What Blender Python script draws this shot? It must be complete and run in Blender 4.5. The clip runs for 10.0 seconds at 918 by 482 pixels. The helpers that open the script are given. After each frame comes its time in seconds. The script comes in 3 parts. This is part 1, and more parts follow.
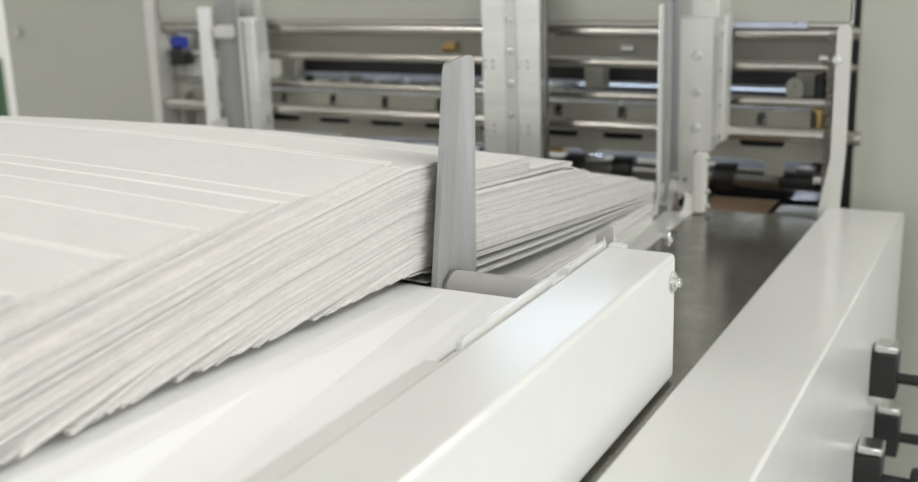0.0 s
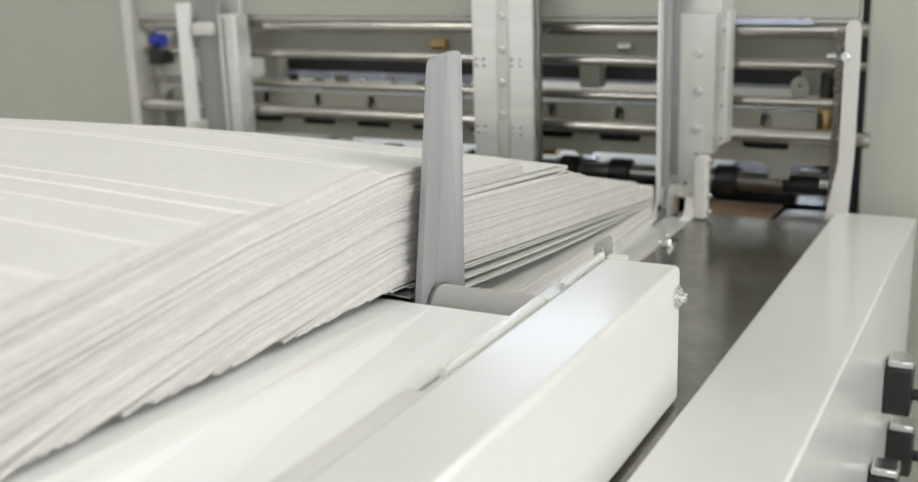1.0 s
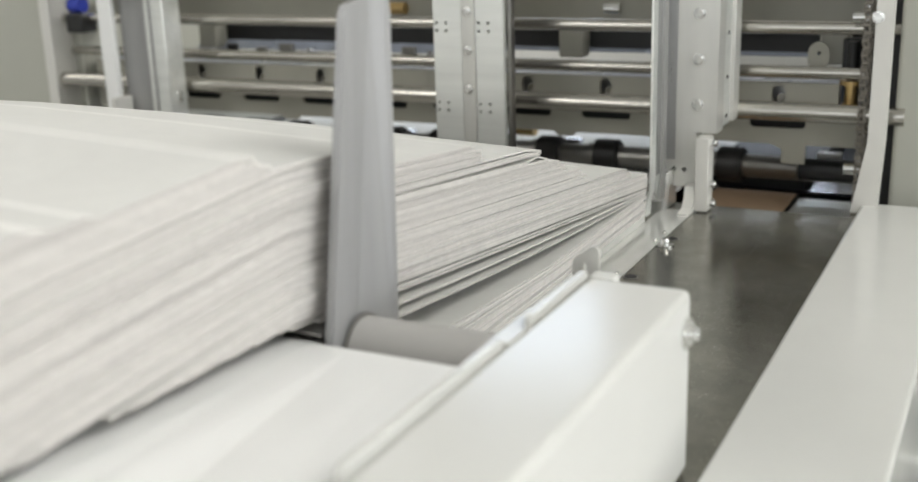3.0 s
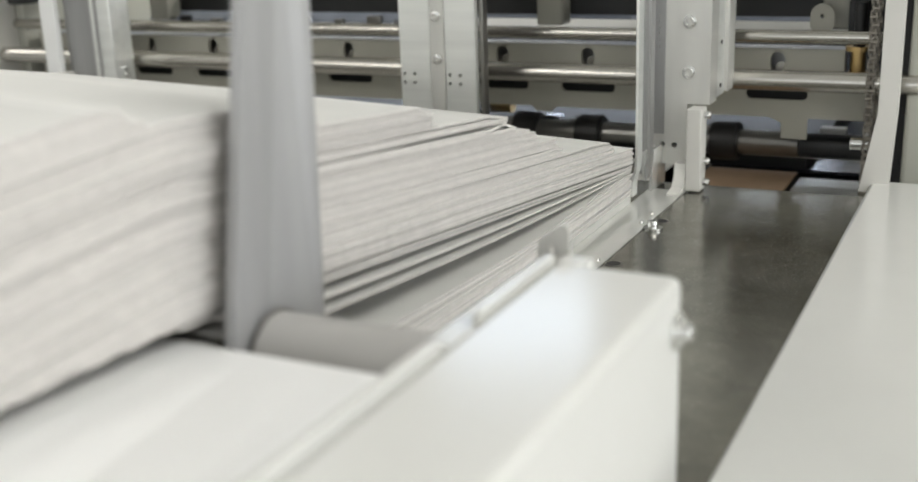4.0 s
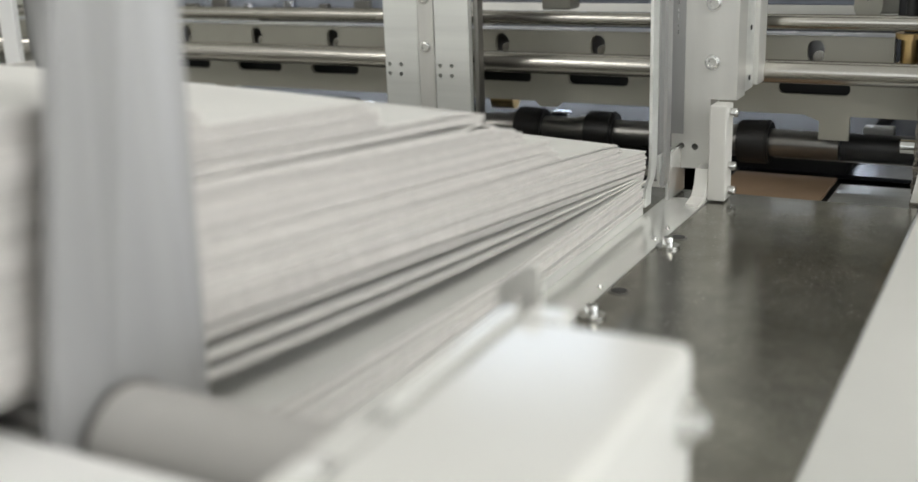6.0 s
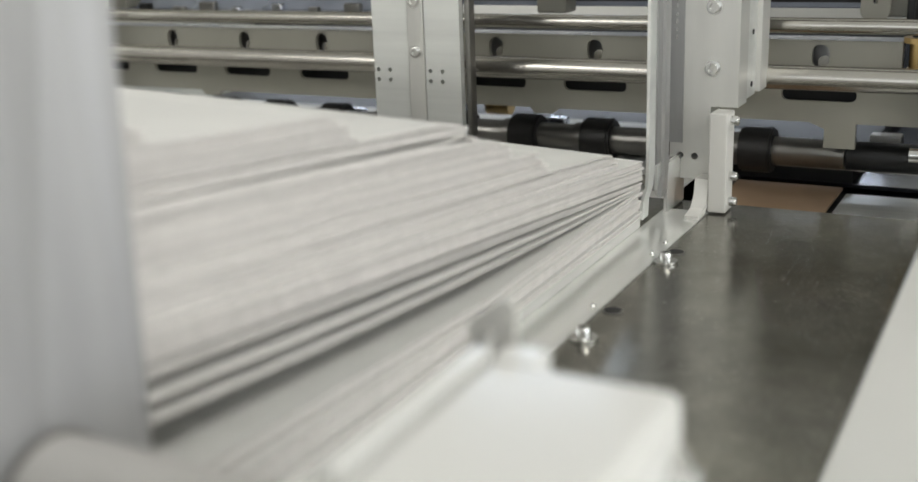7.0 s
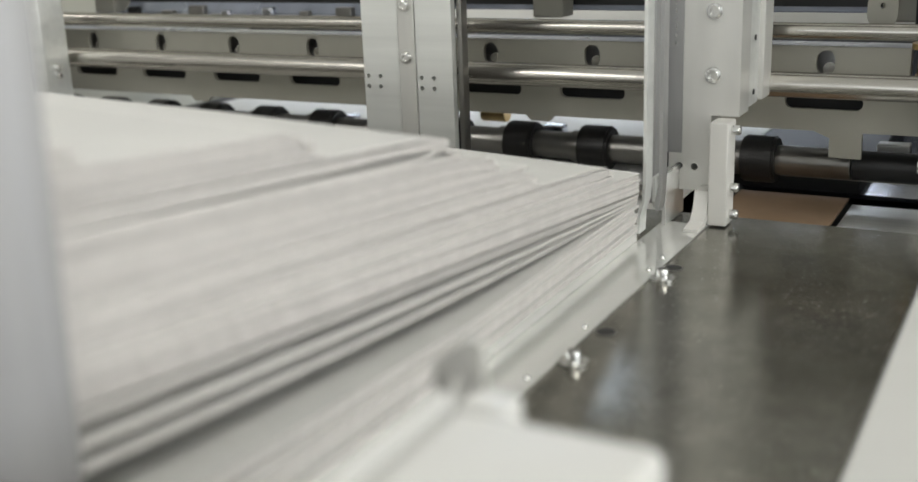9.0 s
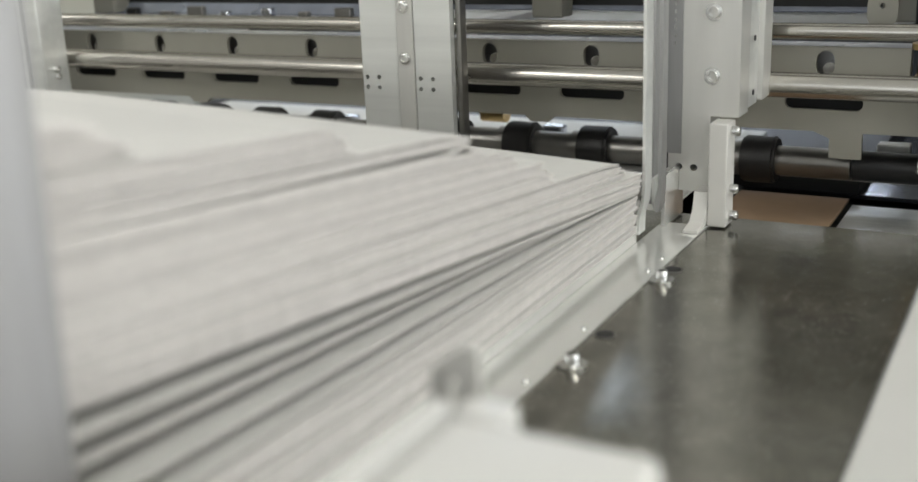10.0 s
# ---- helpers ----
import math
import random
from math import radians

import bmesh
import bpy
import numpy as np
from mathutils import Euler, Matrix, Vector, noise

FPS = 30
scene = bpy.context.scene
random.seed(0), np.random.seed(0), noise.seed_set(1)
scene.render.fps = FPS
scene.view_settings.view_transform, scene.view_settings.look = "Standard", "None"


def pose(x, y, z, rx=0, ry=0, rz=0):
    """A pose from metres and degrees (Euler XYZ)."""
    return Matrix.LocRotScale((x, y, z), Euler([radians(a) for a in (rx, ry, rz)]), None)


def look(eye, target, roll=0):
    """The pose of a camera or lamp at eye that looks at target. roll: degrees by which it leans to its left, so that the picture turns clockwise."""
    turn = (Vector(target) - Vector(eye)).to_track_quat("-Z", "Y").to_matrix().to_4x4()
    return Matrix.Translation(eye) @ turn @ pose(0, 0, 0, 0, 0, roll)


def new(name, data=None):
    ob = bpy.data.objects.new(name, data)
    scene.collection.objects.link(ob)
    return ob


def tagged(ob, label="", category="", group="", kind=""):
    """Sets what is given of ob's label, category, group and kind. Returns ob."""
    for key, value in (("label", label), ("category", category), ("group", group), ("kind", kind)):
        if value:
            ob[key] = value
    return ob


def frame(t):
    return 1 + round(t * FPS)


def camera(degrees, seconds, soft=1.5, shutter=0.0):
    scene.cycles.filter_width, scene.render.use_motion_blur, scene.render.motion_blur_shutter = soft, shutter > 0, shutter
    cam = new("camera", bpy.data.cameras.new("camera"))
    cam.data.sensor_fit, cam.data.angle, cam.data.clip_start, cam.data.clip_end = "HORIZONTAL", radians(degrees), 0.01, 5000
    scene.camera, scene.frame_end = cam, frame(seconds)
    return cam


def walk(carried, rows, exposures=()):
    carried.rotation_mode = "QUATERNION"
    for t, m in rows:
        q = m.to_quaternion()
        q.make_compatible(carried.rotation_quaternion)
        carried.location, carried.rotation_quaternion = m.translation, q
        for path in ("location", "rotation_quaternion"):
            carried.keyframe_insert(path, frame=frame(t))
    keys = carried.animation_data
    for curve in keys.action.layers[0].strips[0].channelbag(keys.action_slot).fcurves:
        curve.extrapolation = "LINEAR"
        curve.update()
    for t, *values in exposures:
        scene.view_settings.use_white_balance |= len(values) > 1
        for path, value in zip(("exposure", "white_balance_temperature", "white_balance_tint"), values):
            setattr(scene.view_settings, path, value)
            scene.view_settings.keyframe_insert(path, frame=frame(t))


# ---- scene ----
import mathutils
# feed runs along +y, rods along x, the table top lies at z = 0.85
cam = camera(44.50, 10.0)
PATH = [
    (0.0, 0.1226, -0.3351, 1.3086, 28.124, -15.055, -1.823),
    (0.5, 0.1077, -0.3003, 1.3020, 27.998, -15.035, -1.852),
    (1.0, 0.0853, -0.2499, 1.2939, 27.776, -15.021, -1.789),
    (1.5, 0.0580, -0.1862, 1.2851, 27.515, -15.052, -1.831),
    (2.0, 0.0308, -0.1137, 1.2769, 27.411, -15.155, -1.914),
    (3.5, -0.0320, 0.0942, 1.2162, 26.788, -16.474, -1.896),
    (4.0, -0.0502, 0.1662, 1.1907, 26.617, -16.571, -2.036),
    (4.5, -0.0635, 0.2236, 1.1754, 27.034, -16.753, -2.072),
    (5.0, -0.0744, 0.2727, 1.1654, 27.399, -16.836, -2.073),
    (5.5, -0.0842, 0.3115, 1.1620, 27.557, -16.819, -2.071),
    (6.0, -0.0930, 0.3464, 1.1580, 27.989, -16.765, -2.055),
    (7.5, -0.1046, 0.4149, 1.1551, 28.243, -16.672, -2.123),
    (8.0, -0.1061, 0.4301, 1.1554, 28.376, -16.703, -2.158),
    (8.5, -0.1073, 0.4398, 1.1547, 28.578, -16.640, -2.224),
    (9.0, -0.1090, 0.4428, 1.1532, 28.533, -16.554, -2.135),
    (9.5, -0.1079, 0.4445, 1.1547, 28.607, -16.607, -2.244),
    (10.0, -0.1089, 0.4463, 1.1550, 28.578, -16.614, -2.251),
]
walk(cam, [(t, pose(x, y, z, 90 + pitch, 0, yaw) @ pose(0, 0, 0, 0, 0, roll)) for t, x, y, z, yaw, pitch, roll in PATH])

# the lens is focused about a metre away
cam.data.dof.use_dof, cam.data.dof.focus_distance, cam.data.dof.aperture_fstop = True, 1.14, 4.3

# ---- world and light ----
world = bpy.data.worlds.new("world")
scene.world = world
world.use_nodes = True
world.node_tree.nodes["Background"].inputs[0].default_value = (0.75, 0.8, 0.85, 1)
world.node_tree.nodes["Background"].inputs[1].default_value = 0.15
scene.view_settings.exposure = -0.23
LAMPS = [(-5.2, 5.4, 50), (-4.6, 1.2, 28), (-2.8, -2.4, 34), (1.2, 4.6, 95), (2.6, 4.6, 90), (2.0, 0.8, 32), (1.8, -2.6, 14)]
CEILING = 3.3
PENDANT = (-1.82, 4.2, 2.46)


def ceiling_lamp(x, y, power):
    lamp = new("lamp_light", bpy.data.lights.new("lamp_light", "AREA"))
    lamp.data.shape, lamp.data.size, lamp.data.size_y = "RECTANGLE", 0.9, 2.6
    lamp.data.energy, lamp.data.color = power, (1.0, 0.98, 0.93)
    lamp.matrix_world = pose(x, y, CEILING - 0.085)


for lx, ly, power in LAMPS:
    ceiling_lamp(lx, ly, power)


def window_light(x, y, turn, wide, power):
    """Daylight in the opening of an unseen window."""
    lamp = new("window_light", bpy.data.lights.new("window_light", "AREA"))
    lamp.data.shape, lamp.data.size, lamp.data.size_y = "RECTANGLE", wide, 1.5
    lamp.data.energy, lamp.data.color = power, (0.92, 0.96, 1.0)
    lamp.matrix_world = pose(x, y, 1.75, 90, 0, turn)


pendant = new("pendant_light", bpy.data.lights.new("pendant_light", "AREA"))
pendant.data.shape, pendant.data.size, pendant.data.size_y = "RECTANGLE", 0.62, 0.32
pendant.data.energy, pendant.data.color = 1.4, (0.70, 0.82, 1.0)
pendant.matrix_world = look(PENDANT, (-0.9, 1.6, 0.95))
# unseen fill lamp added inside the machine to brighten the running sheets
tube = new("added_tube_light", bpy.data.lights.new("added_tube_light", "AREA"))
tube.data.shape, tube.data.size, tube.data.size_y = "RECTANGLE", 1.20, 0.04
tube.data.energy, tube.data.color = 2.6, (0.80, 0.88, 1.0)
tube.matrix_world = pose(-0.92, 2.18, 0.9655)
window_light(4.98, 1.0, 90, 6.0, 135)
# fill light from an added south window, brightens upright faces
window_light(-0.5, -4.98, 0, 6.0, 68)


# ---- materials ----
def material(name, colour, rough=0.5, metal=0.0, vary=0.06, scale=30.0, bump=0.0, bump_scale=200.0, spread=(1, 1, 1), rough_vary=0.08, coat=0.0, per_object=0.0):
    m = bpy.data.materials.new(name)
    m.use_nodes = True
    nt = m.node_tree
    b = nt.nodes["Principled BSDF"]
    b.inputs["Roughness"].default_value, b.inputs["Metallic"].default_value = rough, metal
    b.inputs["Coat Weight"].default_value = coat
    co = nt.nodes.new("ShaderNodeTexCoord")
    mp = nt.nodes.new("ShaderNodeMapping")
    mp.inputs["Scale"].default_value = spread
    nt.links.new(co.outputs["Object"], mp.inputs["Vector"])
    big = nt.nodes.new("ShaderNodeTexNoise")
    big.inputs["Scale"].default_value, big.inputs["Detail"].default_value = scale * 0.2, 4
    small = nt.nodes.new("ShaderNodeTexNoise")
    small.inputs["Scale"].default_value, small.inputs["Detail"].default_value = scale, 6
    for n in (big, small):
        nt.links.new(mp.outputs["Vector"], n.inputs["Vector"])
    mix = nt.nodes.new("ShaderNodeMath")
    mix.operation = "ADD"
    nt.links.new(big.outputs["Fac"], mix.inputs[0])
    nt.links.new(small.outputs["Fac"], mix.inputs[1])
    span = nt.nodes.new("ShaderNodeMapRange")
    span.inputs["From Min"].default_value, span.inputs["From Max"].default_value = 0.6, 1.4
    span.inputs["To Min"].default_value, span.inputs["To Max"].default_value = 1 - vary, 1 + vary
    nt.links.new(mix.outputs[0], span.inputs["Value"])
    factor = span.outputs[0]
    if per_object:
        info = nt.nodes.new("ShaderNodeObjectInfo")
        r2 = nt.nodes.new("ShaderNodeMapRange")
        r2.inputs["To Min"].default_value, r2.inputs["To Max"].default_value = 1 - per_object, 1 + per_object
        nt.links.new(info.outputs["Random"], r2.inputs["Value"])
        mul = nt.nodes.new("ShaderNodeMath")
        mul.operation = "MULTIPLY"
        nt.links.new(factor, mul.inputs[0])
        nt.links.new(r2.outputs[0], mul.inputs[1])
        factor = mul.outputs[0]
    scl = nt.nodes.new("ShaderNodeVectorMath")
    scl.operation = "SCALE"
    scl.inputs[0].default_value = colour
    nt.links.new(factor, scl.inputs["Scale"])
    nt.links.new(scl.outputs[0], b.inputs["Base Color"])
    rr = nt.nodes.new("ShaderNodeMapRange")
    rr.inputs["From Min"].default_value, rr.inputs["From Max"].default_value = 0.3, 0.7
    rr.inputs["To Min"].default_value, rr.inputs["To Max"].default_value = max(0.02, rough - rough_vary), min(1, rough + rough_vary)
    nt.links.new(big.outputs["Fac"], rr.inputs["Value"])
    nt.links.new(rr.outputs[0], b.inputs["Roughness"])
    if bump:
        fine = nt.nodes.new("ShaderNodeTexNoise")
        fine.inputs["Scale"].default_value, fine.inputs["Detail"].default_value = bump_scale, 5
        nt.links.new(mp.outputs["Vector"], fine.inputs["Vector"])
        bp = nt.nodes.new("ShaderNodeBump")
        bp.inputs["Strength"].default_value, bp.inputs["Distance"].default_value = bump, 0.001
        nt.links.new(fine.outputs["Fac"], bp.inputs["Height"])
        nt.links.new(bp.outputs["Normal"], b.inputs["Normal"])
    return m


def specks(m, scale, share, colour):
    """Scatters fine dust over a material."""
    nt = m.node_tree
    b = nt.nodes["Principled BSDF"]
    base = b.inputs["Base Color"].links[0].from_socket
    co = nt.nodes.new("ShaderNodeTexCoord")
    vor = nt.nodes.new("ShaderNodeTexVoronoi")
    vor.inputs["Scale"].default_value = scale
    nt.links.new(co.outputs["Object"], vor.inputs["Vector"])
    near = nt.nodes.new("ShaderNodeMath")
    near.operation, near.inputs[1].default_value = "LESS_THAN", 0.17
    nt.links.new(vor.outputs["Distance"], near.inputs[0])
    some = nt.nodes.new("ShaderNodeSeparateColor")
    nt.links.new(vor.outputs["Color"], some.inputs[0])
    few = nt.nodes.new("ShaderNodeMath")
    few.operation, few.inputs[1].default_value = "LESS_THAN", share
    nt.links.new(some.outputs[0], few.inputs[0])
    both = nt.nodes.new("ShaderNodeMath")
    both.operation = "MULTIPLY"
    nt.links.new(near.outputs[0], both.inputs[0])
    nt.links.new(few.outputs[0], both.inputs[1])
    mix = nt.nodes.new("ShaderNodeMix")
    mix.data_type = "RGBA"
    nt.links.new(both.outputs[0], mix.inputs["Factor"])
    nt.links.new(base, mix.inputs["A"])
    mix.inputs["B"].default_value = (*colour, 1)
    nt.links.new(mix.outputs["Result"], b.inputs["Base Color"])
    inv = nt.nodes.new("ShaderNodeMath")
    inv.operation, inv.inputs[0].default_value = "SUBTRACT", b.inputs["Metallic"].default_value
    nt.links.new(both.outputs[0], inv.inputs[1])
    inv.use_clamp = True
    nt.links.new(inv.outputs[0], b.inputs["Metallic"])


def glowing(name, colour, strength):
    m = bpy.data.materials.new(name)
    m.use_nodes = True
    b = m.node_tree.nodes["Principled BSDF"]
    b.inputs["Base Color"].default_value = (*colour, 1)
    b.inputs["Emission Color"].default_value = (*colour, 1)
    b.inputs["Emission Strength"].default_value = strength
    return m


BOARD = material("board_face", (0.62, 0.615, 0.585), 0.8, vary=0.04, scale=60, bump=0.08, bump_scale=900, per_object=0.02)
# paler strip along the front edge of each sheet
BOARD_RIM = material("board_pale_rim", (0.76, 0.75, 0.72), 0.75, vary=0.05, scale=200)
BOARD_EDGE = material("board_edge", (0.58, 0.555, 0.525), 0.9, vary=0.16, scale=1100, bump=0.6, bump_scale=1700, spread=(1, 0.5, 1.0), per_object=0.12)
# white coat; on the left guide's edge it stands in for light
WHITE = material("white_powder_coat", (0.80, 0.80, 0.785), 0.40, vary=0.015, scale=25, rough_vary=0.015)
OFFWHITE = material("offwhite_powder_coat", (0.62, 0.62, 0.59), 0.17, vary=0.02, scale=20, bump=0.03, bump_scale=500, rough_vary=0.015)
BEIGE = material("beige_grey_paint", (0.42, 0.42, 0.365), 0.45, vary=0.03, scale=12, bump=0.05, bump_scale=500)
BEIGE_DARK = material("grey_beige_bar", (0.36, 0.35, 0.295), 0.42, vary=0.05, scale=30, bump=0.05, bump_scale=400)
CREAM = material("cream_paint", (0.62, 0.61, 0.57), 0.4, vary=0.03, scale=30)
ALU = material("brushed_aluminium", (0.76, 0.77, 0.74), 0.40, 0.55, vary=0.10, scale=90, bump=0.12, bump_scale=300, spread=(0.05, 1, 1))
ALU_ARM = material("milled_aluminium", (0.36, 0.36, 0.36), 0.5, 0.35, vary=0.10, scale=60, bump=0.14, bump_scale=260, spread=(1, 1, 0.10))
ALU_DULL = material("dull_sheet_aluminium", (0.40, 0.40, 0.395), 0.36, 0.7, vary=0.15, scale=60, bump=0.10, bump_scale=300, spread=(1, 1, 0.08))
ALU_CAST = material("anodised_aluminium", (0.64, 0.635, 0.60), 0.40, 0.5, vary=0.08, scale=50, bump=0.10, bump_scale=500, spread=(1, 1, 0.15))
STEEL = material("ground_steel", (0.54, 0.52, 0.475), 0.24, 0.95, vary=0.06, scale=40, bump=0.05, bump_scale=300, spread=(0.05, 1, 1))
STRIP = material("dull_steel_strip", (0.86, 0.86, 0.83), 0.16, 0.6, vary=0.10, scale=60, bump=0.05, bump_scale=300, spread=(1, 0.2, 1), rough_vary=0.06)
DARK_STEEL = material("dark_steel", (0.28, 0.272, 0.255), 0.33, 0.9, vary=0.12, scale=40)
ZINC = material("zinc_screw", (0.72, 0.72, 0.70), 0.22, 1.0, vary=0.08, scale=120)
TABLE = material("black_lacquered_table", (0.30, 0.29, 0.255), 0.105, 0.97, vary=0.28, scale=45, bump=0.09, bump_scale=800, rough_vary=0.035)
GREY_BAR = material("grey_painted_bar", (0.40, 0.39, 0.37), 0.48, vary=0.04, scale=30, bump=0.05, bump_scale=500)
# black plastic, also the shade inside the guide's holes
BLACK = material("black_plastic_and_hole_shade", (0.011, 0.011, 0.011), 0.45, vary=0.15, scale=50, bump=0.08, bump_scale=600)
RUBBER = material("black_rubber", (0.014, 0.013, 0.012), 0.5, vary=0.25, scale=80, bump=0.3, bump_scale=350)
# near-black colour in place of the shade inside the machine
INSIDE_SHADE = material("machine_inside_shade", (0.02, 0.02, 0.02), 0.6, vary=0.2, scale=10)
BROWN = material("brown_cardboard", (0.30, 0.20, 0.12), 0.8, vary=0.08, scale=60, bump=0.1, bump_scale=400)
BRASS = material("brass", (0.62, 0.44, 0.20), 0.35, 1.0, vary=0.1, scale=60)
BLUE = material("blue_plastic", (0.02, 0.04, 0.35), 0.4, vary=0.1, scale=50)
CHAIN = material("oiled_chain", (0.24, 0.22, 0.19), 0.35, 0.9, vary=0.3, scale=200)
# bluish reflection put into the base colour of parts in the machine
PALE_BLUE = material("pale_blue_sheen", (0.46, 0.50, 0.60), 0.25, 0.4, vary=0.25, scale=25, rough_vary=0.1)
SHINY = material("polished_sheet_metal", (0.70, 0.72, 0.78), 0.18, 1.0, vary=0.1, scale=12)
FLOOR = material("grey_hall_floor", (0.32, 0.32, 0.31), 0.45, vary=0.1, scale=5, bump=0.05)
WALL = material("white_hall_wall", (0.74, 0.74, 0.72), 0.8, vary=0.03, scale=5)
GREEN = material("green_plastic", (0.05, 0.12, 0.05), 0.5, vary=0.2, scale=10)
ORANGE = material("orange_plastic", (0.65, 0.36, 0.16), 0.5, vary=0.1, scale=10)
PENDANT_GLOW = glowing("pendant_diffuser", (0.70, 0.82, 1.0), 2.0)
GLOW = glowing("lamp_diffuser", (1, 0.985, 0.96), 6.0)

specks(TABLE, 170, 0.12, (0.60, 0.59, 0.54))
specks(TABLE, 330, 0.25, (0.66, 0.65, 0.60))
specks(BOARD, 260, 0.02, (0.52, 0.49, 0.45))


# ---- building helpers ----
def box(bm, x0, x1, y0, y1, z0, z1, bevel=0.0, seg=2):
    r = bmesh.ops.create_cube(bm, size=1.0, matrix=Matrix.Translation(((x0 + x1) / 2, (y0 + y1) / 2, (z0 + z1) / 2)) @ Matrix.Diagonal((x1 - x0, y1 - y0, z1 - z0, 1)))
    if bevel:
        edges = list({e for v in r["verts"] for e in v.link_edges})
        bmesh.ops.bevel(bm, geom=edges, offset=bevel, segments=seg, affect="EDGES", profile=0.5)
    return bm


def cyl(bm, p0, p1, r, seg=24, r2=None):
    p0, p1 = Vector(p0), Vector(p1)
    d = p1 - p0
    m = Matrix.Translation((p0 + p1) / 2) @ d.to_track_quat("Z", "Y").to_matrix().to_4x4()
    bmesh.ops.create_cone(bm, cap_ends=True, segments=seg, radius1=r, radius2=r if r2 is None else r2, depth=d.length, matrix=m)
    return bm


def prism(bm, outer, a, b, axis="y", holes=()):
    """A plate from an outline with holes, between a and b along the axis."""
    def at(u, v, w):
        return {"x": (w, u, v), "y": (u, w, v), "z": (u, v, w)}[axis]
    loops = [list(outer)] + [list(h) for h in holes]
    flat = [p for l in loops for p in l]
    tris = mathutils.geometry.tessellate_polygon([[Vector((u, v, 0)) for u, v in l] for l in loops])
    va = [bm.verts.new(at(u, v, a)) for u, v in flat]
    vb = [bm.verts.new(at(u, v, b)) for u, v in flat]
    for t in tris:
        for vs in (va, vb):
            try:
                bm.faces.new([vs[i] for i in t])
            except ValueError:
                pass
    k = 0
    for l in loops:
        n = len(l)
        for i in range(n):
            j = (i + 1) % n
            bm.faces.new((va[k + i], va[k + j], vb[k + j], vb[k + i]))
        k += n
    bmesh.ops.recalc_face_normals(bm, faces=bm.faces[:])
    return bm


def ring(u, v, r, n=14, r2=None):
    r2 = r if r2 is None else r2
    return [(u + r * math.cos(2 * math.pi * i / n), v + r2 * math.sin(2 * math.pi * i / n)) for i in range(n)]


def slot(u, v, w, h, n=6):
    """A rounded slot outline, w wide and h high."""
    r = min(w, h) / 2
    out = []
    for cx, cy, a0 in ((u + w / 2 - r, v + h / 2 - r, 0), (u - w / 2 + r, v + h / 2 - r, 90), (u - w / 2 + r, v - h / 2 + r, 180), (u + w / 2 - r, v - h / 2 + r, 270)):
        for i in range(n + 1):
            a = radians(a0 + 90 * i / n)
            p = (cx + r * math.cos(a), cy + r * math.sin(a))
            if not out or abs(p[0] - out[-1][0]) + abs(p[1] - out[-1][1]) > 1e-6:
                out.append(p)
    if abs(out[0][0] - out[-1][0]) + abs(out[0][1] - out[-1][1]) < 1e-6:
        out.pop()
    return out


def smooth(me, angle=35):
    for p in me.polygons:
        p.use_smooth = True
    me.set_sharp_from_angle(angle=radians(angle))
    # broad straight faces stay flat, so that the rounding of their edges does not spread over them
    for p in me.polygons:
        if p.area > 2e-5 and max(abs(c) for c in p.normal) > 0.9999:
            p.use_smooth = False


def thing(name, base, label, category, group="", kind=""):
    ob = new(name)
    ob.empty_display_size = 0.02
    ob.location = base
    return tagged(ob, label, category, group, kind)


def root_of(ob):
    p = Vector((0, 0, 0))
    while ob is not None:
        p += ob.location
        ob = ob.parent
    return p


def part(name, bm, mat, parent, label=""):
    """Links a bmesh, drawn in world places, as one mesh object under its thing."""
    base = root_of(parent)
    bmesh.ops.translate(bm, verts=bm.verts[:], vec=-base)
    me = bpy.data.meshes.new(name)
    bm.to_mesh(me)
    bm.free()
    smooth(me)
    me.materials.append(mat)
    ob = new(name, me)
    ob.parent = parent
    return tagged(ob, label)


def single(name, bm, mat, label, category, group="", kind="", origin=(0, 0, 0)):
    """Links a bmesh as a thing of one mesh."""
    bmesh.ops.translate(bm, verts=bm.verts[:], vec=-Vector(origin))
    me = bpy.data.meshes.new(name)
    bm.to_mesh(me)
    bm.free()
    smooth(me)
    me.materials.append(mat)
    ob = new(name, me)
    ob.location = origin
    return tagged(ob, label, category, group, kind)


def B():
    return bmesh.new()


def socket_screw(bm, at, out, r=0.0065, h=0.008, washer=True):
    """A cap screw with a hexagon socket, its head pointing along out."""
    at, out = Vector(at), Vector(out)
    if washer:
        cyl(bm, at, at + out * 0.0016, r * 1.28, 24)
        at = at + out * 0.0016
    m = Matrix.Translation(at) @ out.to_track_quat("Z", "Y").to_matrix().to_4x4()
    rings = []
    for rad, z, n in ((r, 0, 24), (r, h * 0.88, 24), (r * 0.88, h, 24), (r * 0.55, h, 24), (r * 0.5, h * 0.45, 24)):
        rings.append([bm.verts.new(m @ Vector((rad * math.cos(2 * math.pi * i / n), rad * math.sin(2 * math.pi * i / n), z))) for i in range(n)])
    for a, b in zip(rings, rings[1:]):
        for i in range(24):
            bm.faces.new((a[i], a[(i + 1) % 24], b[(i + 1) % 24], b[i]))
    bm.faces.new(rings[-1])
    return bm


